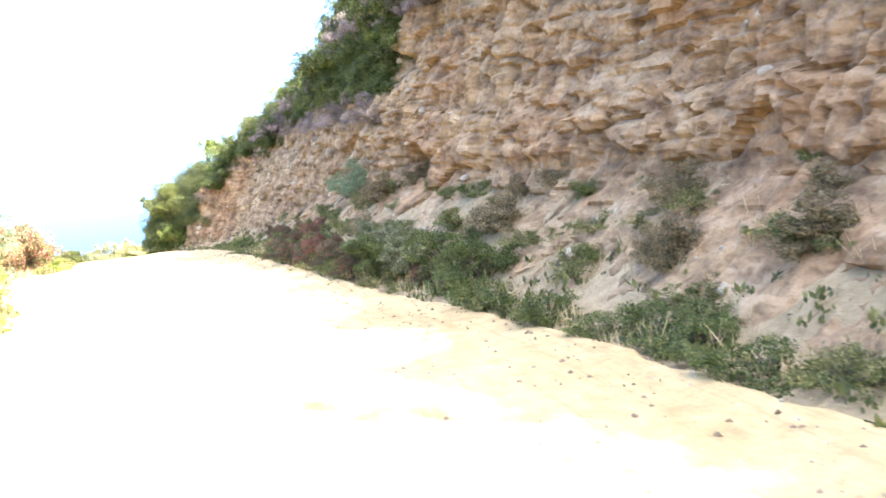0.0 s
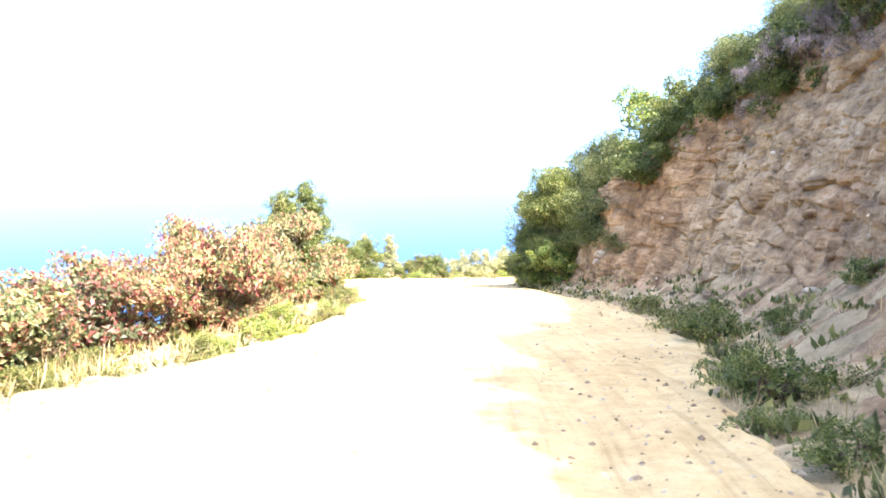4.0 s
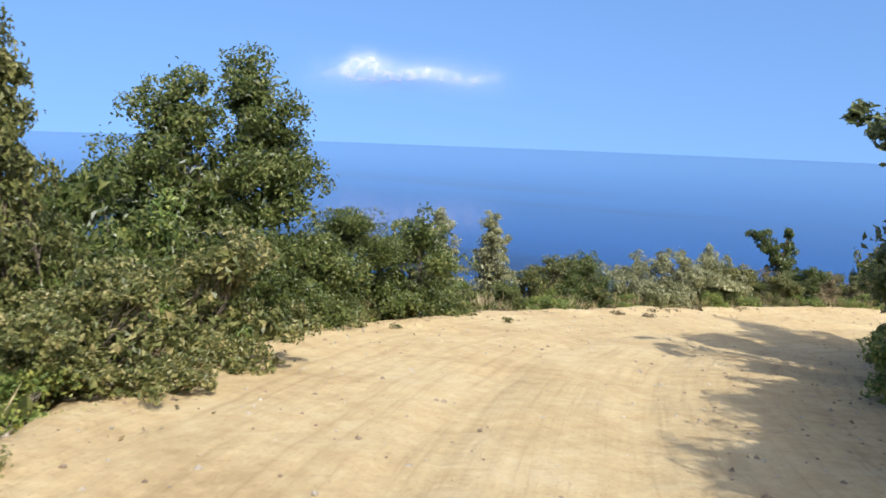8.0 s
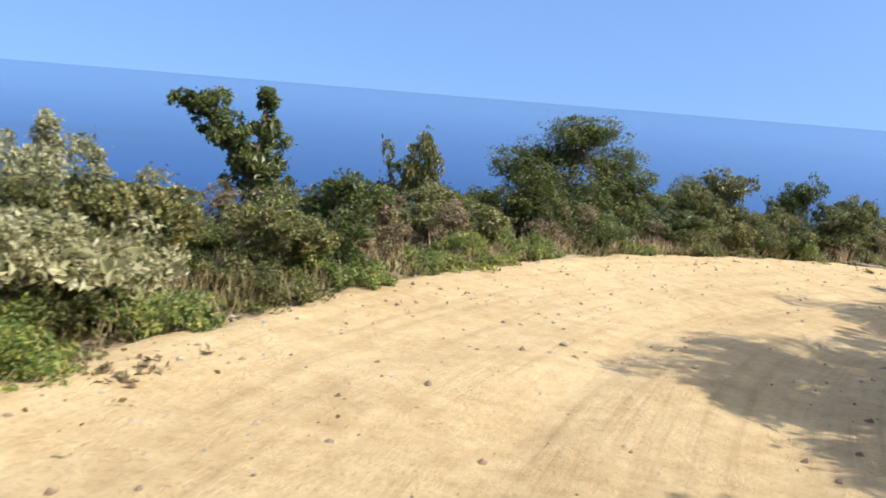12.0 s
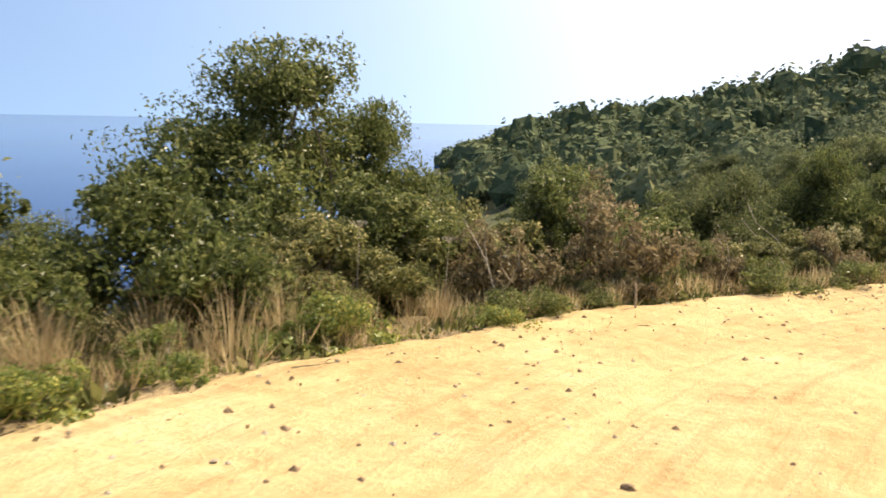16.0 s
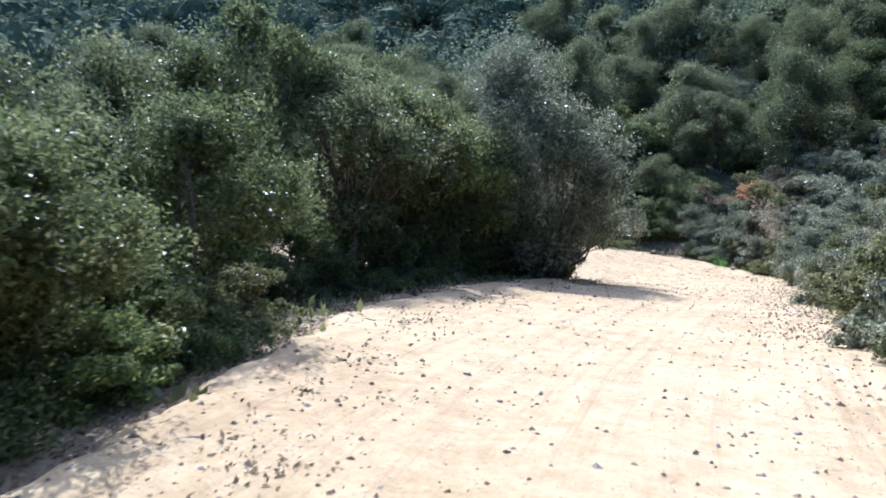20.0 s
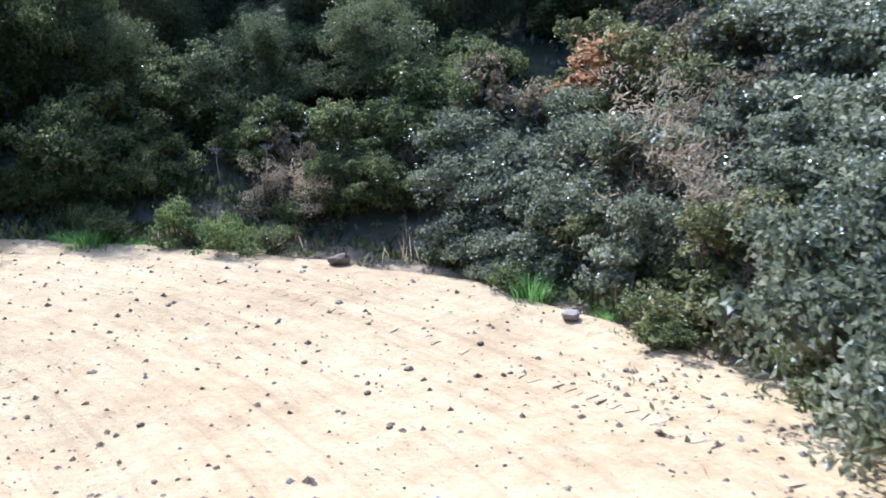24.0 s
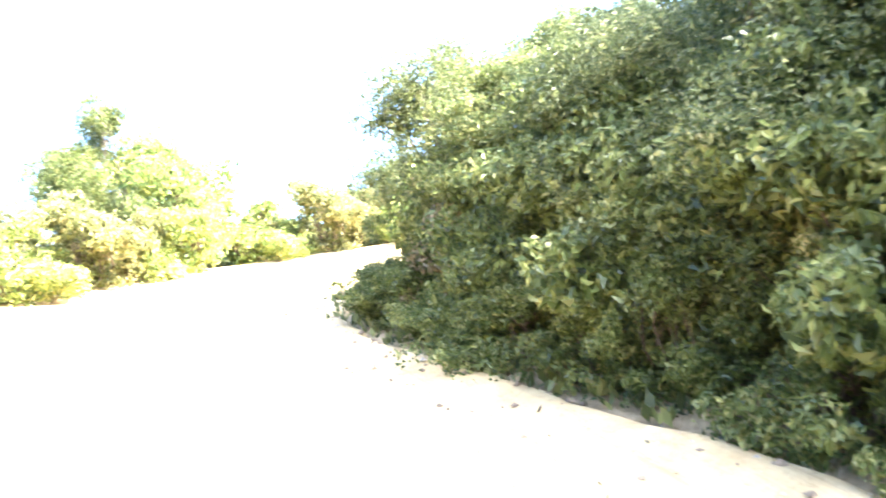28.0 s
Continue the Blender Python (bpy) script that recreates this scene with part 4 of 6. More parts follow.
kind("deadbrush", "dead_shrub", "twig_tangle", "tangle of grey dead twigs hanging over the bank", "shrub", blob(39, 1.7, 1.0, 8), 1500, 0.16, "twig", 30, clump=0.2, slim=0.06, droop=1.2)


def grow(key, x, y, turn=None, size=1.0, tall=1.0, label="", group="", sink=0.08):
    """Sets a plant of that kind at x, y: the first is built, later ones are copies."""
    if turn is None:
        turn = (x * 73.1 + y * 37.7) % 360
    (args, kw), made = KINDS[key]
    if made is None:
        made = plant(*args, **kw)
        KINDS[key][1] = made
        put_at(made, x, y, turn, size, sink, tall=tall)
    else:
        made = again(made, x, y, turn, size, sink, tall)
    if label:
        tagged(made, label)
    return made


def grow_to(key, x, y, top, turn=None, size=1.0, label=""):
    """Sets a plant whose top reaches the height top."""
    ob = grow(key, x, y, turn, size, 1.0, label)
    crown = max(q[2] for part_ in ob.children for q in part_.bound_box)
    ground_z = ob.matrix_basis.translation.z
    ob.matrix_basis = ob.matrix_basis @ Matrix.Diagonal((1, 1, max(0.4, (top - ground_z) / (crown * size)), 1))
    return ob


def row(keys, s0, s1, gap, side, spread_=0.5, size=(0.8, 1.2), seed=0, depth=1, step=1.6):
    """A belt of plants along the road from arc s0 to s1, side metres past its edge (right positive)."""
    rng = random.Random(seed)
    s = s0
    while s < s1:
        for k in range(depth):
            away = abs(side) + k * step + rng.uniform(-spread_, spread_)
            at = s + rng.uniform(-0.4, 0.4) * gap
            if side == 99:
                away = float(setback(at) + np.interp(at, CUT_S, CUT_H) / 2.7 + 0.45) + k * step + rng.uniform(-spread_, spread_)
            w = right_width(at) + away if side > 0 else -(left_width(at) + away)
            x, y = beside(at, float(w))
            if np.min(np.hypot(line[:, 0] - x, line[:, 1] - y)) < 0.85 * abs(w):
                continue
            grow(rng.choice(keys), x, y, rng.uniform(0, 360), rng.uniform(*size), rng.uniform(0.85, 1.2))
        s += gap * rng.uniform(0.8, 1.25)


# hand-placed plants along the walk
grow("sumac", -18.5, 34.9, 40, 1.1, 1.1)
grow("sumac", -17.7, 32.4, 200, 0.7, 0.85)
grow("sumac", -15.5, 29.2, 160, 0.62, 0.9)
grow("sumac", -15.6, 25.2, 20, 0.75, 0.9)
grow("feathery", -12.9, 22.4, 0, 1.2, 1.0)
grow("feathery", -14.8, 23.6, 0, 1.2, 1.3)
grow("pointed", -24.85, 44.0, 75, 0.95, 1.0)
grow("spire", -22.5, 40.1, 10, 0.8, 1.5)
grow("oak", -22.2, 41.8, 10, 0.85, 1.0)
grow("oak", -21.3, 40.3, 60, 0.7, 0.9)
grow("yellow", -23.4, 41.9, 60, 0.9, 1.1)
grow("laurel", -23.0, 40.9, 80, 1.1, 1.15)
grow("tall", -26.4, 41.0, 80, 0.9, 0.9)
grow("tall", -24.7, 46.1, 10, 0.76, 0.76)
grow("laurel_b", -24.2, 47.2, 10, 0.9, 1.0)
grow("laurel", -24.1, 48.3, 60, 0.55, 0.85)
grow("laurel_b", -23.9, 44.6, 70, 0.8, 0.9)
grow("laurel", -23.6, 43.2, 10, 0.85, 1.0)
grow("oak", -25.2, 54.2, 30, 0.7, 1.05)
grow("slim", -26.5, 51.4, 0, 0.95, 0.92)
grow("slim", -25.9, 52.7, 120, 0.95, 0.92)
grow_to("laurel", -27.0, 58.9, -4.75, 0, 0.85, "leafy dark bush with two pointed tops")
grow_to("pale", -24.2, 58.3, -4.3, 55, 0.85)
grow_to("pale", -23.9, 60.1, -4.5, 250, 0.85)
grow("laurel", -24.9, 55.0, 20, 0.75, 0.95)
grow("oak", -24.6, 55.6, 70, 0.6, 0.9)
grow("oak", -25.9, 57.0, 70, 0.7, 1.2)
grow("oak", -23.4, 60.8, 150, 0.55, 0.9)
grow_to("pale", -23.7, 61.7, -4.7, 140, 0.72)
grow_to("slim", -24.6, 63.7, -4.7, 20, 0.8, "upright leafy shoot behind the hedge")
grow_to("oak_b", -21.1, 71.7, -4.9, 0, 0.8, "upright scrubby young tree against the sea")
grow_to("tall", -18.2, 70.5, -4.42, 0, 0.9, "big dark domed bush with browning lower leaves")
grow_to("laurel_b", -16.6, 72.2, -5.35, 40, 0.95)
grow("dry", -19.2, 70.0, 0, 0.8, 1.0)
grow("laurel", -17.2, 71.8, 0, 0.8, 1.0)
grow("laurel", -13.3, 75.4, 0, 0.75, 1.2)
grow("laurel_b", -11.8, 75.0, 0, 0.75, 1.2)
grow("oak", -14.4, 72.9, 0, 0.95, 1.15)
grow("oak_b", -11.0, 73.9, 0, 0.6, 1.25)
row(("tall", "tall_b", "tree"), 74, 84, 1.5, -5.6, 0.5, (0.7, 0.85), 81, 2, 2.2)
grow("oak", -7.2, 75.4, 0, 0.8, 1.0)
grow("laurel", -6.3, 76.2, 0, 0.75, 1.1)
grow("oak", -8.4, 75.3, 50, 0.7, 1.0)
grow("tall", -6.8, 77.6, 0, 0.75, 0.9)
grow("tall_b", -4.9, 78.4, 0, 0.75, 0.9)
grow("tall", -8.7, 77.2, 90, 0.7, 0.9)
grow("sumac", -12.4, 74.6, 0, 0.6, 0.9, "bush with reddish and cream leaves")
grow_to("oak", -9.35, 76.4, -6.0, 40, 0.8, "upright bush with reddish and cream leaf tips")
grow("oak", -13.3, 72.6, 90, 0.7, 0.8)
grow("oak", -9.6, 75.2, 90, 0.75, 0.9)
grow("shade", *beside(85.3, 5.6), 30, 1.9, 1.0)
grow("shade", *beside(87.6, 6.4), 80, 1.7, 1.0)
grow("shade", *beside(83.5, 5.2), 80, 1.3, 1.0)
grow_to("tall", -2.0, 77.3, -4.75, 0, 1.15, "broad bushy evergreen tree with a dark crown")
grow_to("tall", 0.4, 77.2, -5.5, 100, 0.75, "slim bushy evergreen tree with a dark crown")
grow_to("oak", 1.6, 76.6, -7.1, 100, 0.85)
grow_to("oak_b", 2.4, 77.5, -7.1, 30, 1.0)
grow_to("tall", 3.3, 75.6, -6.5, 30, 0.85, "broad dark bush with a browning top")
grow_to("dry", 3.5, 75.2, -6.55, 30, 1.15, "brown-topped bush among the evergreens")
grow_to("laurel_b", 4.6, 74.6, -6.95, 0, 1.0)
grow_to("tall_b", 6.2, 73.5, -6.5, 0, 0.8)
grow_to("tall", 7.5, 72.0, -6.15, 60, 0.8)
grow("oak", -2.6, 75.4, 100, 0.75, 0.9)
grow("dry", 0.6, 73.6, 100, 0.85, 1.2, "brown-leaved upright bush beside the track")
grow_to("oak", -0.4, 75.6, -6.85, 100, 1.0)
grow("oak", 2.9, 73.6, 30, 0.8, 0.9)
grow_to("tall", 8.8, 70.4, -5.5, 0, 0.9)
grow_to("airy", 10.7, 68.5, -4.6, 0, 0.9)
grow_to("airy", 10.9, 67.0, -4.6, 90, 0.85)
grow_to("pale", 5.1, 71.7, -7.35, 0, 0.5, "twiggy pale bush at the track's edge")
grow_to("dry", 4.7, 71.7, -7.4, 60, 0.6)
grow_to("oak_b", 5.9, 71.2, -7.25, 60, 0.5)
grow_to("tree_c", 21.1, 55.6, -6.3, 0, 0.75, "leafy bright green tree over the dark hollow")
grow_to("tall_grey", 21.0, 53.6, -4.4, 0, 1.2, "tall rounded grey-green tree at the bend")
grow("tall_grey", 22.6, 52.2, 90, 0.8, 0.9)
grow("tall_b", 21.8, 55.2, 90, 0.95, 1.0)
for x, y, size in ((22.5, 52.0, 0.5), (21.9, 52.6, 0.65), (22.9, 51.5, 0.4), (21.4, 53.6, 0.6)):
    grow("oak", x, y, size=size)
for x, y, size in ((21.2, 56.4, 0.8), (20.4, 57.8, 0.8), (22.4, 54.4, 0.85), (22.9, 53.6, 0.8), (19.6, 59.4, 0.75), (18.8, 60.6, 0.75)):
    grow("laurel_b", x, y, size=size)
grow("copse", 20.9, 57.0, 40, 0.95, 1.0)
grow("copse_b", 20.0, 58.6, 40, 0.95, 1.0)
grow("tall_b", 22.6, 54.6, 10, 1.0, 1.1)
grow("tall", 21.6, 56.4, 10, 1.0, 1.15)
grow("weeds_green", 27.9, 44.7, 0, 0.75, 1.3)
grow_to("autumn", 24.7, 40.9, -7.6, 0, 0.85)
for x, y, size in ((23.1, 42.6, 0.9), (22.3, 42.9, 0.7), (23.6, 42.0, 0.95), (27.4, 43.5, 0.55), (28.0, 43.8, 0.5), (21.4, 43.3, 0.5)):
    grow("broom", x, y, size=size)
for x, y, size in ((25.35, 41.6, 0.6), (26.2, 41.75, 0.65), (25.75, 42.2, 0.4), (24.8, 42.05, 0.45), (26.7, 42.3, 0.5)):
    grow("bramble_b" if size > 0.55 else "dry", x, y, size=size)
grow("dry", 24.2, 40.9, 0, 0.75, 1.1)
grow("dry", 25.3, 41.3, 60, 0.6, 1.1)
grow("dry", 22.2, 41.2, 60, 0.6, 1.0)
grow("red", 30.0, 41.5, 60, 0.6, 1.4)
grow("dry", 28.2, 43.2, 0, 0.5, 1.2)
# dark laurels added to stand in for the shaded hollow beneath the brambles
for x, y, size in ((27.1, 43.1, 0.5), (26.5, 42.9, 0.45), (26.7, 42.2, 0.65), (27.6, 42.5, 0.65), (28.9, 43.2, 0.6), (27.2, 41.5, 0.8), (29.7, 45.1, 0.45), (30.1, 45.7, 0.45), (29.4, 44.5, 0.5), (30.6, 46.4, 0.45), (30.3, 45.0, 0.6)):
    grow("laurel", x, y, size=size)
grow("red", 33.4, 47.0, 0, 0.6, 2.2)
grow("weeds_green", 27.4, 44.7, 80, 0.6, 1.2)
# left side belts
row(("sumac", "yellow", "sumac", "red"), -12, 22, 1.8, -1.0, 0.4, (0.5, 0.7), 1, 2)
row(("yellow", "sumac", "red"), 20, 34, 1.8, -2.2, 0.6, (0.75, 1.05), 2, 2)
row(("weeds_green", "weeds"), 2, 30, 1.5, -0.6, 0.3, (0.45, 0.7), 3)
row(("weeds_green", "weeds"), 30, 45, 1.0, -0.4, 0.25, (0.5, 0.75), 31)
row(("laurel", "oak", "laurel_b"), 40, 49, 1.5, -1.6, 0.3, (0.7, 0.9), 4, 2)
row(("weeds", "weeds_green"), 43, 88, 1.0, -0.35, 0.25, (0.55, 0.85), 5)
row(("laurel", "oak", "yellow", "laurel_b"), 46.5, 56.5, 0.7, -0.7, 0.2, (0.3, 0.42), 64)
row(("oak", "yellow", "laurel"), 50, 63, 1.4, -1.2, 0.3, (0.26, 0.4), 62, 2, 1.2)
row(("oak", "laurel", "dry", "dry"), 63, 76, 1.0, -1.1, 0.3, (0.55, 0.75), 6, 2, 1.3)
row(("oak", "dry", "laurel", "oak"), 64, 77, 1.4, -2.2, 0.3, (0.5, 0.7), 63)
row(("laurel", "oak", "laurel_b"), 72, 77, 1.4, -3.2, 0.4, (0.5, 0.7), 7)
row(("oak", "dry", "weeds"), 75, 92, 1.1, -1.1, 0.4, (0.5, 0.75), 8)
row(("laurel_b", "oak", "laurel"), 82, 88, 1.4, -2.0, 0.4, (0.75, 0.95), 9, 3, 1.8)
row(("oak", "laurel"), 88.5, 92, 1.2, -1.2, 0.3, (0.45, 0.6), 92)
row(("laurel_b", "yellow", "laurel", "oak"), 84, 96, 1.6, -5.0, 0.6, (0.6, 0.8), 91, 3, 2.2)
row(("copse", "copse_b"), 97.5, 112, 1.25, -3.15, 0.3, (0.75, 0.95), 102)
row(("tall_b", "tall", "tree"), 95, 108, 1.8, -3.6, 0.5, (0.75, 0.95), 101, 2, 2.4)
row(("copse", "copse_b"), 97, 112, 1.5, -5.2, 0.3, (0.85, 1.05), 103)
# yellow-green trees added; their leaf colour stands in for sunlit clumps
for s, d, k in ((99.0, 2.4, 0.7), (102.0, 2.5, 0.65), (106.3, 2.6, 0.7), (110.0, 2.6, 0.65)):
    grow("tree_c", *beside(s, -float(left_width(s)) - d), size=k, tall=1.1)
row(("tall", "laurel_b", "tall_b", "tall"), 94.5, 104.6, 0.85, -1.4, 0.2, (0.72, 0.86), 114)
row(("laurel", "laurel_b", "yellow", "oak"), 94.5, 104.5, 0.8, -0.85, 0.15, (0.4, 0.55), 115)
row(("weeds_dark",), 86, 93, 1.1, -0.3, 0.2, (0.5, 0.8), 11)
row(("weeds_dark", "weeds"), 93, 119, 1.6, -0.8, 0.4, (0.35, 0.6), 111)
row(("laurel", "laurel_b"), 94, 113, 0.9, -2.3, 0.3, (0.45, 0.6), 112)
row(("laurel", "bramble"), 93, 113, 1.1, -3.6, 0.4, (0.6, 0.75), 113)
row(("tall_b", "tall"), 112, 118, 1.5, -2.6, 0.4, (0.8, 1.0), 12)


def crest(keys, s0, s1, gap, off_, down_, size, seed):
    """Plants along the upper edge of the cut bank, off_ metres back from it and down_ metres below."""
    rng = random.Random(seed)
    s = s0
    while s < s1:
        h = float(np.interp(s, CUT_S, CUT_H))
        x, y = beside(s, float(right_width(s) + setback(s) + h / 2.75 + off_ + rng.uniform(-0.2, 0.2)))
        z = float(np.interp(s, arc, line[:, 2])) + float(talus(setback(s), setback(s))) + h - down_
        made = grow(rng.choice(keys), x, y, rng.uniform(0, 360), rng.uniform(*size), rng.uniform(0.85, 1.15))
        made.matrix_basis.translation = (x, y, z)
        s += gap * rng.uniform(0.8, 1.2)


crest(("deadbrush",), -5, 36, 0.95, -0.1, 0.35, (0.75, 1.0), 231)
crest(("deadbrush",), 6, 26, 0.5, -0.4, 0.75, (1.0, 1.4), 233)
crest(("deadbrush", "laurel_b", "deadbrush"), 4, 28, 0.75, -0.55, 1.25, (0.8, 1.1), 237)
crest(("laurel_b", "yellow"), 17, 32, 1.0, 0.3, 0.3, (0.8, 1.0), 238)
crest(("tall", "tall_b"), 33, 38, 1.1, 0.6, 0.3, (0.62, 0.78), 236)
crest(("laurel", "yellow", "laurel_b"), 16, 40, 0.85, 0.75, 0.0, (0.75, 0.95), 232)
# dead and green growth that drapes over the upper face beyond the spur
face = np.zeros(len(cliff.data.vertices) * 3, np.float32)
cliff.data.vertices.foreach_get("co", face)
face = face.reshape(150, len(cs), 3)
drape = random.Random(240)
for k, s in enumerate(np.arange(20.6, 34.0, 0.48)):
    j = int(np.searchsorted(cs, s))
    bed = float(np.interp(s, arc, line[:, 2])) + float(np.interp(s, (20.5, 26, 33), (3.5, 4.0, 4.7)))
    for level, keys in ((0.0, ("deadbrush",)), (0.55, ("deadbrush", "laurel_b")), (1.2, ("laurel_b", "laurel", "deadbrush")), (1.9, ("laurel", "yellow")), (2.7, ("yellow", "laurel_b"))):
        i = int(np.argmin(np.abs(face[:131, j, 2] - bed - level)))
        if face[130, j, 2] < bed + level - 0.2:
            continue
        x, y, z = (float(q) for q in face[i, j])
        made = grow(drape.choice(keys), x, y, drape.uniform(0, 360), drape.uniform(0.5, 0.75), drape.uniform(0.85, 1.15))
        made.matrix_basis.translation = (x + 0.2 * float(nx[0, j]), y + 0.2 * float(ny[0, j]), z - 0.3)
# right side: the strip under the cliff, bank tops and hillside
row(("weeds", "weeds_dark", "weeds_dark", "weeds"), -4, 36, 0.8, 0.45, 0.25, (0.4, 0.7), 20)
row(("weeds", "weeds_dark"), -4, 36, 1.7, 1.2, 0.3, (0.35, 0.6), 203)
row(("weeds_dark", "weeds", "dry", "weeds"), -4, 22, 0.55, 1.75, 0.3, (0.35, 0.6), 206)
row(("weeds", "dry", "weeds_dark"), -4, 20, 0.8, 2.6, 0.3, (0.3, 0.5), 207)
for x, y, key, size, tall in ((-3.3, 18.3, "red", 0.6, 1.1), (-2.5, 17.3, "red", 0.55, 1.2), (-2.0, 16.3, "red", 0.6, 1.1), (-1.2, 16.1, "bramble", 0.45, 1.3), (-1.2, 15.0, "laurel", 0.55, 0.95), (-0.5, 14.4, "bramble", 0.5, 1.1), (-1.6, 15.2, "red", 0.45, 1.1), (0.1, 13.4, "weeds_dark", 0.9, 1.3), (-0.3, 13.6, "red", 0.4, 0.9), (0.6, 12.4, "weeds_dark", 0.8, 1.2), (-2.4, 21.9, "feathery", 0.55, 1.0), (-2.0, 20.9, "feathery", 0.45, 0.9)):
    grow(key, x, y, size=size, tall=tall)
row(("red",), 20, 26, 2.0, 1.2, 0.3, (0.4, 0.5), 202)
row(("weeds_dark", "weeds"), -4, 32, 2.6, 2.2, 0.4, (0.35, 0.55), 22)
row(("laurel", "yellow", "laurel_b"), 17, 40, 1.3, 99, 0.3, (0.7, 0.95), 13, 2, 1.2)
row(("shade", "tree"), 18, 37, 2.0, 99, 0.3, (0.6, 0.8), 241)
crest(("laurel", "laurel_b", "deadbrush"), 14, 40, 0.8, 0.0, 0.85, (0.6, 0.85), 234)
row(("laurel_b", "yellow", "laurel"), 42, 52, 0.9, 0.9, 0.25, (0.85, 1.05), 141, 2, 1.4)
for s, e, top in ((42.6, 1.1, 3.3), (43.6, 1.0, 3.5), (44.7, 1.0, 3.45), (46.0, 1.1, 3.35), (41.2, 2.0, 2.7), (42.6, 2.3, 2.8), (44.2, 2.3, 3.0), (40.2, 2.2, 2.4)):
    x, y = beside(s, float(right_width(s)) + e)
    grow_to("tall" if e < 2 else "tall_b", x, y, ground_at(x, y) + top, s * 80, 0.85)
row(("laurel_b", "yellow", "laurel", "tree_c"), 38, 54, 1.5, 3.4, 0.4, (0.7, 0.95), 14, 2)
row(("shade", "tree"), 53, 75, 1.8, 1.2, 0.4, (0.95, 1.2), 15)
row(("tree", "shade"), 76, 84, 2.2, 1.0, 0.3, (1.45, 1.7), 152)
row(("shade",), 84, 89, 2.2, 1.6, 0.3, (0.8, 1.0), 153)
row(("shade",), 53, 88, 2.6, 3.4, 0.6, (0.9, 1.2), 151)
row(("bramble", "bramble_b"), 88, 104, 1.3, 0.8, 0.3, (0.55, 0.8), 16, 3, 1.6)
row(("bramble", "bramble_b", "oak", "bramble"), 104, 122, 1.1, 0.55, 0.25, (0.6, 0.85), 17, 5, 1.25)
row(("bramble", "oak", "bramble_b", "dry", "bramble_b", "laurel"), 104, 123.6, 1.25, 6.8, 0.5, (0.8, 1.15), 18, 6, 1.7)
row(("oak", "bramble_b", "weeds", "bramble"), 117, 123.6, 0.45, 0.9, 0.2, (0.5, 0.7), 182)
# darker evergreens stand in for the shade over this part of the slope
row(("laurel", "tall_b"), 123.8, 129, 0.5, 3.2, 0.4, (0.5, 0.75), 183, 4, 1.5)
row(("bramble", "oak", "bramble_b", "dry"), 117.5, 123.4, 0.5, 2.2, 0.5, (0.65, 0.95), 181, 5, 1.3)
for x, y, size in ((24.9, 42.9, 0.5), (24.3, 42.85, 0.55), (25.5, 42.4, 0.55), (24.6, 42.2, 0.7), (25.2, 41.8, 0.75), (23.8, 42.2, 0.7), (26.0, 41.7, 0.65), (24.3, 43.25, 0.35)):
    grow("bramble_b", x, y, size=size)
row(("dry", "bramble", "bramble_b", "dry"), 119.5, 123.4, 0.7, 3.7, 0.5, (0.7, 0.95), 184, 2, 1.3)
row(("weeds", "dry", "weeds_dark"), 118, 124, 0.6, 0.6, 0.15, (0.45, 0.65), 185)
row(("copse", "copse_b"), 125.5, 131.5, 0.9, 3.2, 0.25, (0.55, 0.7), 19)
row(("laurel_b", "laurel"), 130.5, 133, 0.8, 1.1, 0.2, (0.75, 0.95), 190)
row(("tall", "laurel_b", "tall_b"), 131, 136, 0.8, 1.5, 0.2, (0.62, 0.75), 193)
row(("tall", "tall_b"), 135, 142, 0.9, 2.1, 0.3, (0.5, 0.62), 195, 2, 1.5)
row(("tall_b", "tall", "tall_b"), 126.5, 132.5, 1.0, 2.7, 0.3, (1.0, 1.2), 191, 2, 1.8)
row(("tall_b", "tall"), 133, 136, 1.0, 2.9, 0.3, (0.62, 0.75), 200)
row(("weeds_dark", "weeds", "weeds_dark"), 124.5, 131, 0.6, 0.8, 0.3, (0.4, 0.6), 194)
row(("laurel", "laurel_b"), 131.6, 135, 0.6, 0.55, 0.1, (0.36, 0.46), 205)
row(("weeds_dark",), 128, 136, 0.5, 0.6, 0.15, (0.6, 0.9), 197)
row(("laurel", "laurel_b", "dry", "laurel"), 127.5, 136, 0.6, 1.05, 0.15, (0.5, 0.68), 199)
row(("oak", "laurel", "laurel_b", "dry"), 130.5, 135, 0.7, 1.1, 0.2, (0.65, 0.8), 196)
row(("laurel", "laurel_b", "dry", "oak"), 125.5, 131.5, 0.6, 1.7, 0.2, (0.6, 0.85), 198, 2, 1.0)
for x, y in ((32.6, 46.0), (33.6, 44.3), (34.0, 47.8)):
    grow("tall_b", x, y, size=0.8)
# trees added to the east to keep the sun off hedge and slope
for x, y, size in ((36.0, 42.0, 1.2), (37.2, 44.5, 1.2), (37.6, 47.0, 1.2), (35.0, 40.0, 1.2), (38.0, 49.6, 1.2), (37.4, 52.2, 1.2), (34.2, 53.2, 1.45), (34.6, 51.0, 1.4), (33.6, 55.4, 1.35), (35.6, 48.8, 1.3)):
    grow("tall_b", x, y, size=size, label="tall dense evergreen tree added to shade the slope")
for k, (x, y) in enumerate(((23.2, 61.6), (23.9, 62.9), (24.9, 63.9), (26.0, 64.9), (27.3, 65.6), (28.8, 66.1), (22.4, 60.4), (22.9, 63.6), (24.3, 65.1), (26.3, 66.4), (28.3, 67.4))):
    grow(("yellow", "oak", "yellow")[k % 3], x, y, size=0.85, tall=(0.9, 1.1, 1.3)[k % 3])
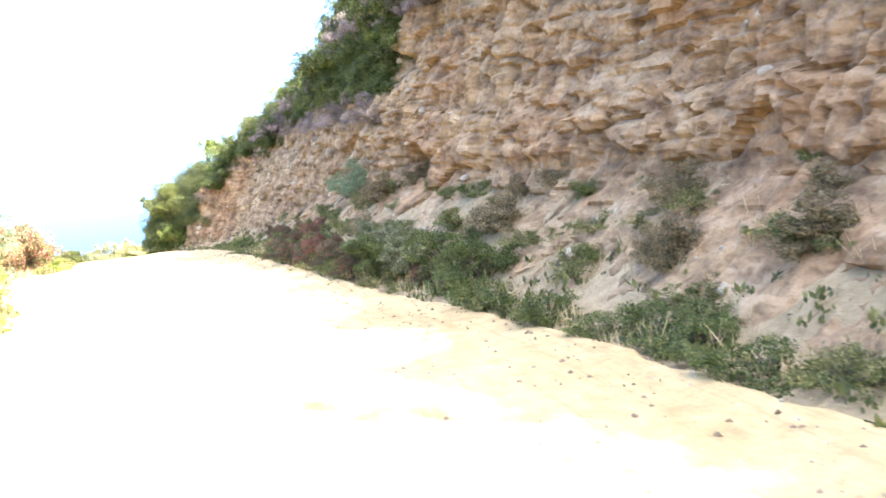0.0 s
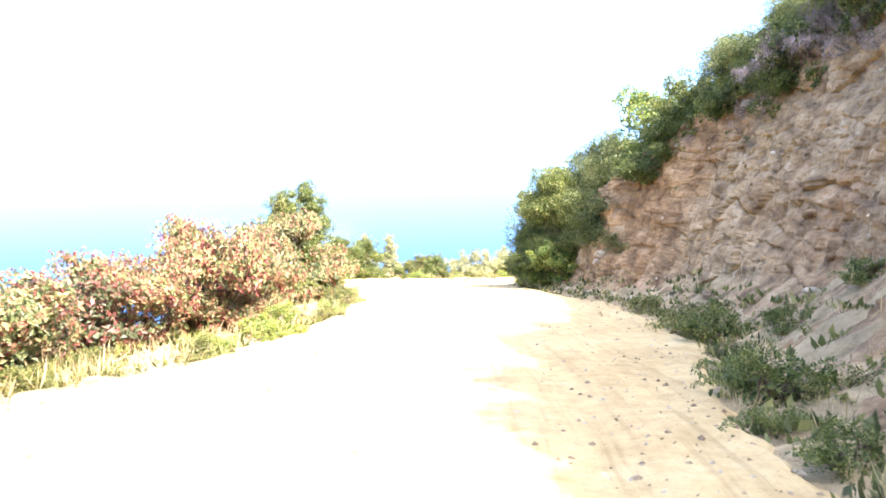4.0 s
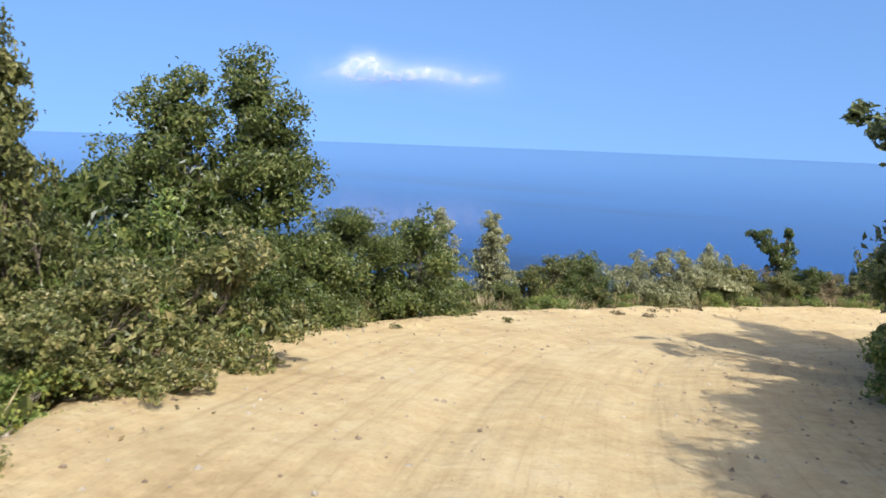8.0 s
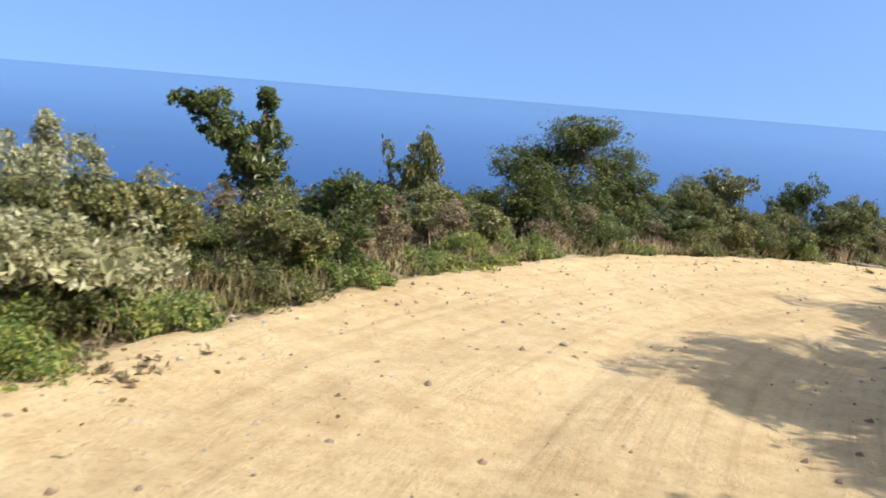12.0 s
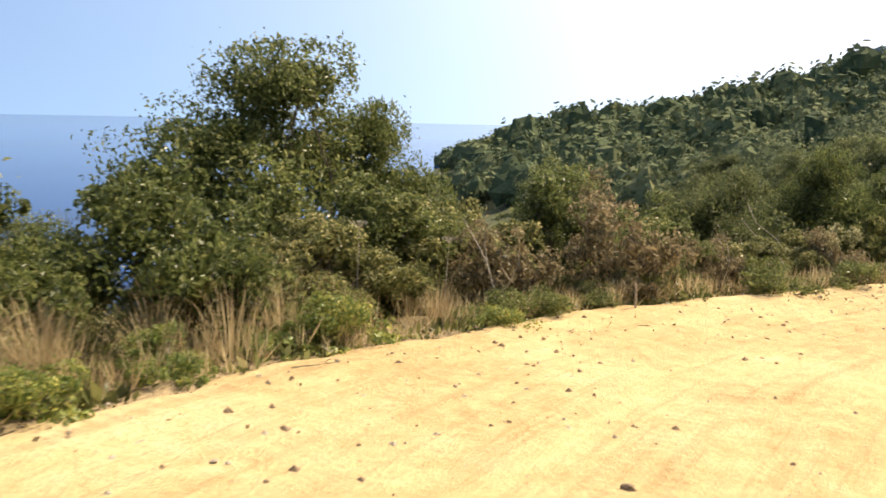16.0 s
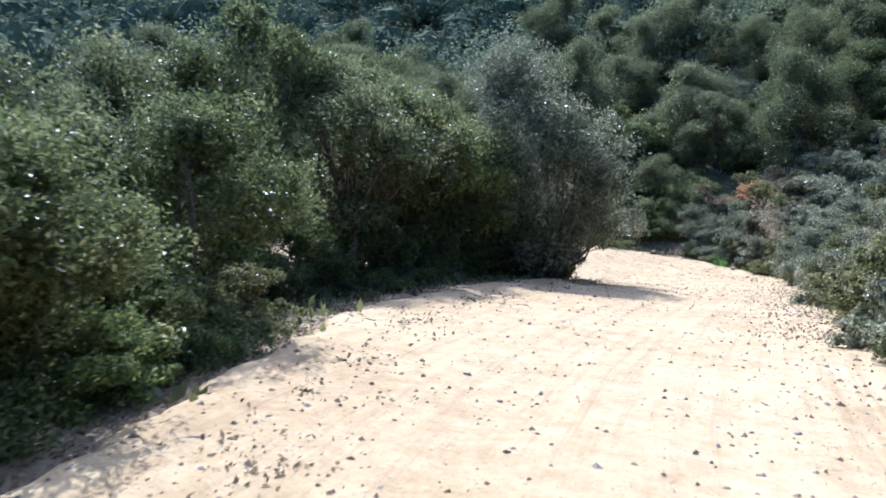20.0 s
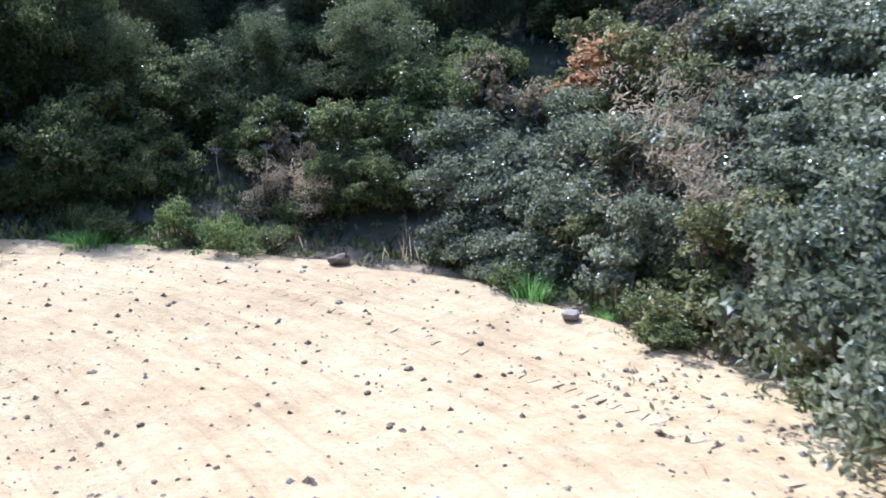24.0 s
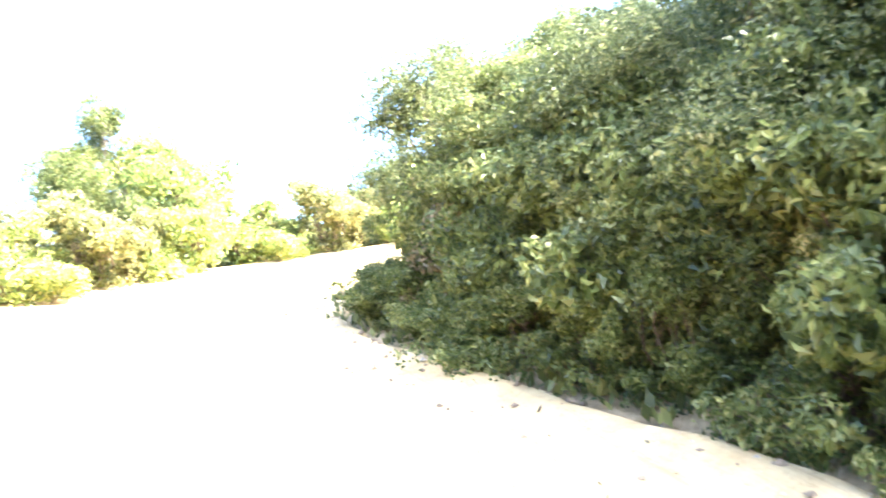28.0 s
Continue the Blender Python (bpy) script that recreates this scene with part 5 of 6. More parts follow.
row(("weeds_dark",), 104, 128, 1.2, 0.2, 0.15, (0.5, 0.7), 192)
row(("yellow", "yellow", "tree_c"), 139.5, 160, 1.2, -1.2, 0.3, (0.6, 0.85), 21, 2)
row(("yellow", "oak"), 134, 139, 0.9, -1.0, 0.3, (0.5, 0.6), 211)
grow_to("tall", 23.3, 65.3, -5.75, 40, 0.62, "small upright tree in full sun beyond the track")


# a dead, ivy-covered snag that leans out over the slope
snag = tagged(new("snag"), "leaning dead snag wrapped in dark ivy", "tree")
snag_line = [(0, 0, 0), (0.05, 0, 0.9), (-0.15, 0, 1.7), (-0.55, 0.05, 2.3), (-0.9, 0.05, 2.7)]
trunk = new("trunk", tubes("trunk", [(snag_line, (0.1, 0.09, 0.08, 0.06, 0.04)), ([(-0.15, 0, 1.7), (0.0, 0, 2.3), (0.1, 0.05, 2.9)], (0.06, 0.04, 0.02))], BARK))
ivy = new("ivy", leaves("ivy", [(0, 0, 0.5, 0.45, 0.45, 0.5), (0.05, 0, 1.1, 0.45, 0.42, 0.4), (0.0, 0, 1.6, 0.42, 0.4, 0.35), (-0.2, 0, 2.0, 0.4, 0.36, 0.3), (-0.55, 0, 2.3, 0.36, 0.3, 0.24), (-0.9, 0, 2.65, 0.26, 0.25, 0.18), (0.12, 0, 2.35, 0.26, 0.24, 0.35), (0.15, 0, 2.75, 0.15, 0.15, 0.2)], 6500, 0.085, LEAVES["laurel"], 77, 0.12))
trunk.parent = ivy.parent = snag
put_at(snag, -23.4, 68.4, 35, 1.12, tall=1.1)


# the grove on the slope inside and beyond the bend
picker, taken = random.Random(606), []
for _ in range(6000):
    r_, a_ = 10 + 40 * math.sqrt(picker.random()), radians(picker.uniform(44, 178))
    x, y = math.sin(a_) * r_, 58 + math.cos(a_) * r_
    off_line = np.min(np.hypot(line[:, 0] - x, line[:, 1] - y))
    if off_line < (15.0 if x < 22 and y < 50 else 9.0) or any((x - q[0]) ** 2 + (y - q[1]) ** 2 < 5.2 for q in taken):
        continue
    taken.append((x, y))
    grow(picker.choice(("tall_b", "tall", "copse_b", "tall_b", "laurel_b")), x, y, picker.uniform(0, 360), picker.uniform(0.75, 1.25), picker.uniform(0.8, 1.2))


# ---- the far woods: one canopy of leaf clumps over the slopes ----
def woods(name, rings, label, seed, mat, quads, leaf, sides=8):
    rng = np.random.default_rng(seed)
    cx, cy, cr = [], [], []
    for r0, r1, a0, a1, n, c0, c1 in rings:
        r = np.sqrt(rng.uniform(r0 * r0, r1 * r1, n))
        a = np.radians(rng.uniform(a0, a1, n))
        cx.append(np.sin(a) * r)
        cy.append(58 + np.cos(a) * r)
        cr.append(rng.uniform(c0, c1, n))
    cx, cy, cr = np.concatenate(cx), np.concatenate(cy), np.concatenate(cr)
    clear = np.min((cx[:, None] - line[None, ::4, 0]) ** 2 + (cy[:, None] - line[None, ::4, 1]) ** 2, axis=1) > np.where((cx < 22) & (cy < 50), 15.0, 8.5) ** 2
    cx, cy, cr = cx[clear], cy[clear], cr[clear]
    cz = land(cx, cy) + cr * rng.uniform(-0.35, 0.5, len(cx))
    n = len(cx) * quads
    own = np.repeat(np.arange(len(cx)), quads)
    d = rng.normal(size=(n, 3))
    d[:, 2] = np.abs(d[:, 2]) * rng.choice((1, 1, -0.5), n)
    d /= np.linalg.norm(d, axis=1)[:, None]
    lump = 1 + 0.32 * np.sin(d[:, 0] * 4 + own) * np.sin(d[:, 1] * 4 + 2 * own) + 0.16 * np.sin(d[:, 2] * 9 + 3 * own)
    p = np.column_stack([cx, cy, cz + cr * 0.75])[own] + d * (cr[own] * lump * rng.uniform(0.82, 1.05, n))[:, None] * (1, 1, 1.05)
    nn = d + rng.normal(size=(n, 3)) * 0.3
    nn /= np.linalg.norm(nn, axis=1)[:, None]
    t = np.cross(nn, rng.normal(size=(n, 3)))
    t /= np.linalg.norm(t, axis=1)[:, None]
    b = np.cross(nn, t)
    s = (cr[own] * leaf * rng.uniform(0.7, 1.3, n))[:, None]
    verts = np.stack([p - t * s, p + b * s * 0.7, p + t * s, p - b * s * 0.7], 1).reshape(-1, 3)
    faces = np.arange(n * 4).reshape(-1, 4)
    if not sides:
        return tagged(new(name, quick_mesh(name, verts, faces, mat, False)), label, "woods", kind="stuff")
    # the dense body of each crown, under its leaves
    lon, lat = np.meshgrid(np.linspace(0, 2 * np.pi, sides, endpoint=False), np.linspace(-0.9, 1.5, sides // 2))
    q = np.column_stack([(np.cos(lat) * np.cos(lon)).ravel(), (np.cos(lat) * np.sin(lon)).ravel(), np.sin(lat).ravel()])
    whose = np.arange(len(cx))[:, None]
    bulk = 1 + 0.32 * np.sin(q[None, :, 0] * 4 + whose) * np.sin(q[None, :, 1] * 4 + 2 * whose) + 0.16 * np.sin(q[None, :, 2] * 9 + 3 * whose)
    body = np.column_stack([cx, cy, cz + cr * 0.75])[:, None, :] + q[None] * (1, 1, 1.05) * (0.74 * cr[:, None] * bulk * rng.uniform(0.93, 1.07, bulk.shape))[..., None]
    k = np.arange(len(q)).reshape(sides // 2, sides)
    ring = np.stack([k[:-1], np.roll(k, -1, 1)[:-1], np.roll(k, -1, 1)[1:], k[1:]], -1).reshape(-1, 4)
    ring = (ring[None] + len(q) * np.arange(len(cx))[:, None, None]).reshape(-1, 4) + len(verts)
    mesh = quick_mesh(name, np.vstack([verts, body.reshape(-1, 3)]), np.vstack([faces, ring]), mat, False)
    return tagged(new(name, mesh), label, "woods", kind="stuff")


woods("near_woods", ((0, 16, 0, 360, 90, 0.9, 1.6), (44, 62, 62, 200, 330, 1.2, 2.4), (18, 40, 8, 62, 300, 0.6, 1.1)), "evergreen trees covering the slopes near the road", 31, LEAVES["canopy"], 480, 0.055, 0)
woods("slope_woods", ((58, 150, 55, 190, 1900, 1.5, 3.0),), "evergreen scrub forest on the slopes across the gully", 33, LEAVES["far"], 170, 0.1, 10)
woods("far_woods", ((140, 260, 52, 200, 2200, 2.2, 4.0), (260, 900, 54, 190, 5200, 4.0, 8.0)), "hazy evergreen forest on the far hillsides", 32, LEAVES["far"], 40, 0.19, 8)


# ---- low growth along both edges of the track ----
def scatter_low(name, spans, mat, seed, size, slim, rise, label, category, loose=0.07):
    """Short blades and leaves in small tufts; spans are (s0, s1, side, from, to, tufts)."""
    rng = np.random.default_rng(seed)
    xs, ys = [], []
    for s0, s1, side, e0, e1, n in spans:
        s = rng.uniform(s0, s1, n)
        e = e0 + (e1 - e0) * rng.uniform(0, 1, n) ** 1.2
        d = (right_width(s) + e) if side > 0 else -(left_width(s) + e)
        xs.append(np.interp(s, arc, line[:, 0]) + np.interp(s, arc, right[:, 0]) * d)
        ys.append(np.interp(s, arc, line[:, 1]) + np.interp(s, arc, right[:, 1]) * d)
    x, y = np.concatenate(xs), np.concatenate(ys)
    d2 = (x[:, None] - line[None, ::3, 0]) ** 2 + (y[:, None] - line[None, ::3, 1]) ** 2
    i = d2.argmin(1) * 3
    lane = (x - line[i, 0]) * right[i, 0] + (y - line[i, 1]) * right[i, 1]
    free = np.sqrt(d2.min(1)) > np.where(lane > 0, right_width(arc[i]), left_width(arc[i])) - 1.5 * (size < 0.06) + 0.1 * (size > 0.06)
    x, y = x[free], y[free]
    z = land(x, y) - 0.02
    per = 9
    n = len(x) * per
    own = np.repeat(np.arange(len(x)), per)
    scale = rng.uniform(0.5, 1.3, len(x))[own]
    p = np.column_stack([x, y, z])[own] + np.column_stack([rng.normal(0, loose, (n, 2)), np.zeros(n)])
    lean = np.column_stack([rng.normal(0, 0.5, (n, 2)), np.full(n, rise)])
    lean /= np.linalg.norm(lean, axis=1)[:, None]
    p += lean * (rng.uniform(0.0, 0.5, n) * size * scale)[:, None]
    w = np.cross(lean, rng.normal(size=(n, 3)))
    w /= np.linalg.norm(w, axis=1)[:, None]
    long = (size * scale * rng.uniform(0.6, 1.2, n))[:, None]
    verts = np.stack([p, p + lean * long * 0.45 + w * long * slim, p + lean * long + w * long * slim * 0.3, p + lean * long * 0.45 - w * long * slim], 1).reshape(-1, 3)
    return tagged(new(name, quick_mesh(name, verts, np.arange(n * 4).reshape(-1, 4), mat, False)), label, category, kind="stuff")


scatter_low("green_undergrowth", ((-10, 46, -1, 0.1, 3.0, 700), (44, 92, -1, 0.15, 2.4, 2300), (88, 93, -1, 0.2, 2.4, 200), (-6, 52, 1, 0.1, 1.6, 1000), (100, 138, 1, 0.1, 2.2, 1500), (124.5, 129, 1, 0.1, 1.6, 900)), LEAVES["oak"], 51, 0.12, 0.24, 0.9, "low green weeds along the track's edges", "weeds")
scatter_low("bramble_cover", ((100, 127, 1, 0.3, 16.0, 14000), (131, 140, 1, 0.3, 4.0, 900), (96, 118, -1, 0.8, 3.5, 500)), LEAVES["bramble"], 54, 0.1, 0.24, 0.8, "low tangled bramble cover on the shaded bank", "brambles")
scatter_low("slope_scrub", ((-12, 46, -1, 1.8, 14, 5000), (44, 94, -1, 2.2, 13, 6000), (50, 104, 1, 2.5, 14, 6000), (132, 160, -1, 1.0, 12, 2000), (134, 160, 1, 2.0, 12, 2000)), LEAVES["oak"], 55, 0.15, 0.24, 0.8, "knee-high grey-green scrub on the open slopes", "scrub", 0.16)
scatter_low("dry_grass", ((0, 44, -1, 0.0, 1.8, 700), (44, 74, -1, 0.1, 1.6, 1300), (72, 92, -1, 0.1, 2.0, 1000), (88, 93, -1, 0.0, 1.2, 120), (0, 46, 1, 0.0, 2.2, 400), (104, 130, 1, 0.0, 1.2, 200)), LEAVES["straw"], 52, 0.24, 0.02, 1.6, "dry straw grass along the track's edges", "grass")
scatter_low("leaf_litter", ((0, 60, -1, -0.7, 0.6, 500), (60, 90, -1, -0.5, 0.6, 700), (90, 117, -1, -0.85, 1.9, 6500), (100, 132, 1, -0.6, 0.5, 700), (108, 121, 1, -0.8, 0.4, 1600), (0, 50, 1, -0.4, 0.8, 400)), LEAVES["dry"], 53, 0.044, 0.3, 0.25, "scattered dead brown leaves beside the track", "leaf litter", 0.3)


# ---- loose stones and clods on the track ----
def on_road(s, lane_off):
    """The height of the track's surface at arc s, lane_off metres right of the middle (arrays)."""
    i = np.clip(np.round((s - rs[0]) / 0.11).astype(int), 0, len(rs) - 1)
    w = np.where(lane_off < 0, left_width(s) + 0.45, right_width(s) + 0.45)
    j = np.clip(np.round((lane_off / w + 1) * 35).astype(int), 0, 70)
    return rz[i, j]


def surface_at(x, y):
    """The track's surface where there is one, else the ground."""
    i = int(np.argmin(np.hypot(line[:, 0] - x, line[:, 1] - y)))
    d = (x - line[i, 0]) * right[i, 0] + (y - line[i, 1]) * right[i, 1]
    s = float(arc[i])
    if -left_width(s) - 0.05 < d < right_width(s) + 0.05:
        return max(float(on_road(np.array([s]), np.array([d]))[0]), ground_at(x, y) - 0.04)
    return ground_at(x, y)


def rubble(name, count, lo, hi, mat, seed, label, edge_bias, s0=0, s1=138):
    rng = np.random.default_rng(seed)
    s = rng.uniform(s0, s1, count)
    lane = rng.uniform(-1, 1, count)
    lane = np.sign(lane) * np.abs(lane) ** edge_bias
    d = np.where(lane < 0, lane * (left_width(s) + 0.2), lane * (right_width(s) + 0.1))
    x = np.interp(s, arc, line[:, 0]) + np.interp(s, arc, right[:, 0]) * d
    y = np.interp(s, arc, line[:, 1]) + np.interp(s, arc, right[:, 1]) * d
    z = on_road(s, d)
    r = lo + (hi - lo) * rng.uniform(0, 1, count) ** 4
    base = np.array([(1, 0, 0), (0.3, 0.95, 0), (-0.8, 0.6, 0), (-0.8, -0.6, 0), (0.3, -0.95, 0), (0.15, 0.1, 0.75), (0, 0, -0.5)])
    tri = np.array([(0, 1, 5), (1, 2, 5), (2, 3, 5), (3, 4, 5), (4, 0, 5), (1, 0, 6), (2, 1, 6), (3, 2, 6), (4, 3, 6), (0, 4, 6)])
    a = rng.uniform(0, 6.28, count)
    v_ = base[None] * rng.uniform(0.6, 1.3, (count, 7, 1))
    vx = v_[..., 0] * np.cos(a)[:, None] - v_[..., 1] * np.sin(a)[:, None]
    vy = v_[..., 0] * np.sin(a)[:, None] + v_[..., 1] * np.cos(a)[:, None]
    verts = np.stack([x[:, None] + vx * r[:, None], y[:, None] + vy * r[:, None], z[:, None] + v_[..., 2] * r[:, None]], -1).reshape(-1, 3)
    faces = (tri[None] + 7 * np.arange(count)[:, None, None]).reshape(-1, 3)
    return tagged(new(name, quick_mesh(name, verts, faces, mat, False)), label, "gravel", kind="stuff")


rubble("crumbs", 7000, 0.005, 0.024, CLOD, 63, "dark crumbs of earth churned up on the bend", 0.8, 90, 128)
rubble("crumbs", 3000, 0.009, 0.032, CLOD, 64, "small brown clods strewn over the hairpin", 0.9, 113, 129)
rubble("gravel", 12000, 0.005, 0.032, STONE, 61, "small loose stones on the dirt track", 0.7)
rubble("crumbs", 12000, 0.005, 0.038, CLOD, 62, "dark crumbs of earth and bark on the dirt track", 0.6)


# ---- a small cumulus far out over the sea, part of the backdrop ----
def cloud():
    m, n, l, b = material("white cloud", 1.0, 0.0)
    b.inputs["Base Color"].default_value = (0.8, 0.7, 0.73, 1)
    clear = n.new("ShaderNodeBsdfTransparent")
    mix = n.new("ShaderNodeMixShader")
    dense = n.new("ShaderNodeAttribute")
    dense.attribute_name = "puffs"
    k = noise_node(n, l, n.new("ShaderNodeTexCoord").outputs["Object"], 0.02, 6)
    r = ramp(n, [(0.3, (0.35, 0.35, 0.35)), (0.65, (1, 1, 1))])
    l.new(k.outputs[0], r.inputs[0])
    thin = n.new("ShaderNodeMath")
    thin.operation = "MULTIPLY"
    l.new(dense.outputs["Fac"], thin.inputs[0])
    l.new(r.outputs[0], thin.inputs[1])
    l.new(thin.outputs[0], mix.inputs[0])
    l.new(clear.outputs[0], mix.inputs[1])
    l.new(b.outputs[0], mix.inputs[2])
    l.new(mix.outputs[0], n["Material Output"].inputs["Surface"])
    u, w = np.meshgrid(np.linspace(-560, 560, 160), np.linspace(-60, 240, 70))
    bulge = 60 * np.exp(-(u / 300) ** 2) * np.exp(-((w - 60) / 80) ** 2)
    ob = sheet("cloud", u, -bulge, w, m)
    puff = 0.95 * np.exp(-((u + 205) / 72) ** 2 - ((w - 75) / np.where(w > 75, 62, 40)) ** 2)
    strip = 0.8 * np.exp(-(np.abs(u - 20) / 330) ** 4 - ((w - 55 - 14 * np.sin(u / 60)) / 24) ** 2)
    veil = 0.3 * np.exp(-((u + 20) / 430) ** 2 - ((w - 50) / 70) ** 2)
    edge_fade = np.clip((560 - np.abs(u)) / 150, 0, 1) * np.clip((w + 60) / 50, 0, 1) * np.clip((240 - w) / 50, 0, 1)
    layer = ob.data.attributes.new("puffs", "FLOAT", "POINT")
    layer.data.foreach_set("value", (np.clip(puff + 0.6 * strip + 0.7 * veil, 0, 0.42) * edge_fade).astype(np.float32).ravel())
    ob.visible_shadow = False
    ob.matrix_basis = pose(-2540, 3060, 225, 0, 0, 40)
    return tagged(ob, "small white cumulus cloud over the sea", "cloud", kind="structure")


cloud()


# ---- single small things along the track ----
def blades(name, count, tall, wide, spread_, mat, seed, flop=0.5):
    """Thin curved grass blades out of one root, three quads each."""
    rng = np.random.default_rng(seed)
    a = rng.uniform(0, 6.28, count)
    out = np.column_stack([np.cos(a), np.sin(a), np.zeros(count)])
    base = out * (spread_ * rng.uniform(0, 1, count) ** 0.7)[:, None]
    h = tall * rng.uniform(0.4, 1.0, count)
    bend = flop * rng.uniform(0.1, 1.0, count) * h
    side_ = np.column_stack([-np.sin(a), np.cos(a), np.zeros(count)])
    rings = []
    for k, w in ((0, 1.0), (0.4, 0.9), (0.75, 0.6), (1.0, 0.08)):
        mid_ = base + out * (bend * k ** 2)[:, None]
        mid_[:, 2] = h * (k - 0.25 * flop * k ** 3)
        rings += [mid_ - side_ * wide * w / 2, mid_ + side_ * wide * w / 2]
    verts = np.stack(rings, 1).reshape(-1, 3)
    quad = np.array([(0, 1, 3, 2), (2, 3, 5, 4), (4, 5, 7, 6)])
    return quick_mesh(name, verts, (quad[None] + 8 * np.arange(count)[:, None, None]).reshape(-1, 4), mat, False)


def tuft(name, label, category, places, mesh, group=""):
    for k, (x, y, size, tall) in enumerate(places):
        ob = tagged(new(name, mesh), label, category, group=group)
        put_at(ob, x, y, k * 77.0, size, 0.03, tall=tall)


tuft("straw_clump", "clump of tall dry straw-coloured grass at the track's edge", "grass", (
    (-23.9, 45.9, 1.0, 0.9), (-24.2, 46.5, 0.8, 0.8), (-5.1, 74.6, 1.2, 1.1), (-5.9, 74.5, 1.0, 1.2), (-4.4, 74.7, 1.2, 1.3), 
    (-3.6, 74.8, 1.0, 1.2), (-2.4, 74.4, 0.9, 1.1), (-5.3, 75.3, 1.2, 1.2), (-3.9, 75.5, 1.0, 1.3), (0.9, 73.5, 0.7, 0.8),
    (3.0, 72.5, 1.0, 1.0), (2.3, 72.8, 0.9, 1.1), (3.6, 72.3, 0.7, 0.8), (24.0, 40.8, 0.9, 0.8), (25.0, 41.4, 0.8, 0.8), (-6.6, 74.9, 1.1, 1.1)), blades("straw_clump", 130, 0.68, 0.005, 0.22, LEAVES["straw"], 3, 0.7), "straw clumps")
wisps = random.Random(88)
straw_mesh = bpy.data.meshes["straw_clump"]
for k in range(34):
    s = wisps.uniform(74.5, 90)
    x, y = beside(s, -float(left_width(s)) - wisps.uniform(0.1, 1.3))
    ob = tagged(new("straw_clump", straw_mesh), "clump of tall dry straw-coloured grass at the track's edge", "grass", group="straw clumps")
    put_at(ob, x, y, wisps.uniform(0, 360), wisps.uniform(0.6, 1.2), 0.03, tall=wisps.uniform(0.7, 1.3))
tuft("grass_tuft", "bright green grass tuft at the road's edge", "grass", (
    (28.5, 45.85, 1.3, 1.1), (28.75, 45.6, 1.1, 1.0), (28.25, 45.7, 1.0, 0.9), (28.6, 45.45, 1.1, 1.0), (28.3, 45.4, 0.9, 0.9), (28.95, 45.95, 1.0, 1.0), (23.7, 43.75, 1.0, 1.8), (23.95, 43.7, 0.7, 1.2), (22.85, 43.75, 0.7, 1.2)), blades("grass_tuft", 170, 0.24, 0.011, 0.2, LEAVES["grass"], 4, 0.9), "green grass tufts")
tuft("sprig", "small pale leafy sprig on the sandy edge", "plant", (
    (0.45, 10.2, 1.0, 1.0), (-14.1, 40.1, 1.2, 1.2), (-14.3, 40.7, 0.8, 1.0), (-22.57, 44.1, 0.6, 0.45), (-22.56, 45.3, 0.5, 0.4), (-22.9, 45.8, 0.6, 0.45),
    (-22.96, 48.9, 0.8, 0.6), (-23.5, 54.2, 0.5, 0.4), (-23.7, 51.8, 0.45, 0.4), (-11.53, 71.66, 0.7, 0.7), (-10.05, 72.7, 0.5, 0.6)),
    leaves("sprig", [(0, 0, 0.16, 0.09, 0.09, 0.14)], 60, 0.07, LEAVES["oak"], 5, 0.06, 0.45), "pale sprigs")

tuft("withered_sprig", "withered brown leafy sprig lying on the sand", "plant", (
    (-23.37, 55.8, 0.8, 0.9), (-23.19, 55.77, 1.1, 1.1), (-23.9, 55.0, 1.3, 0.9), (-23.31, 54.15, 0.8, 1.1), (-23.3, 54.44, 1.1, 0.9), (-23.2, 56.48, 1.3, 1.1), (-23.02, 56.44, 0.8, 0.9), (-22.83, 58.15, 1.1, 1.1), (-23.05, 57.97, 1.3, 0.9), (-22.99, 56.91, 0.8, 1.1), (-22.87, 54.82, 1.1, 0.9), (-22.2, 59.97, 1.3, 1.1), (-21.82, 60.47, 0.8, 0.9), (-21.99, 60.44, 1.1, 1.1), (-22.37, 59.74, 1.3, 0.9), (-24.29, 50.76, 0.8, 1.1)),
    leaves("withered_sprig", [(0, 0, 0.04, 0.13, 0.09, 0.05)], 70, 0.06, LEAVES["dry"], 6, 0.05, 0.4), "withered sprigs")


def umbel_stalk(x, y, tall, seed):
    """A dry hollow stalk with a flat head of rays."""
    rng = np.random.default_rng(seed)
    root = tagged(new("umbel_stalk"), "dry umbel stalk standing on the bank", "plant", group="dry umbel stalks")
    stalk = new("stalk", tubes("stalk", [([(0, 0, 0), (0.02, 0.01, tall * 0.5), (0.04, 0, tall)], (0.008, 0.006, 0.004))], DEADWOOD))
    rays = []
    for k in range(14):
        a, r_ = k * 2.4, 0.1 * math.sqrt((k + 1) / 14)
        rays.append(([(0.04, 0, tall), (0.04 + math.cos(a) * r_ * 0.6, math.sin(a) * r_ * 0.6, tall + 0.04), (0.04 + math.cos(a) * r_, math.sin(a) * r_, tall + 0.07)], (0.0025, 0.002, 0.006)))
    head = new("head", tubes("head", rays, DEADWOOD))
    stalk.parent = head.parent = root
    put_at(root, x, y, rng.uniform(0, 360))


for k, (x, y, h) in enumerate(((28.2, 43.6, 0.65), (28.5, 43.3, 0.6), (27.9, 43.2, 0.7), (28.8, 43.9, 0.5), (-2.0, 74.6, 0.9), (-3.2, 74.9, 1.1))):
    umbel_stalk(x, y, h, k)


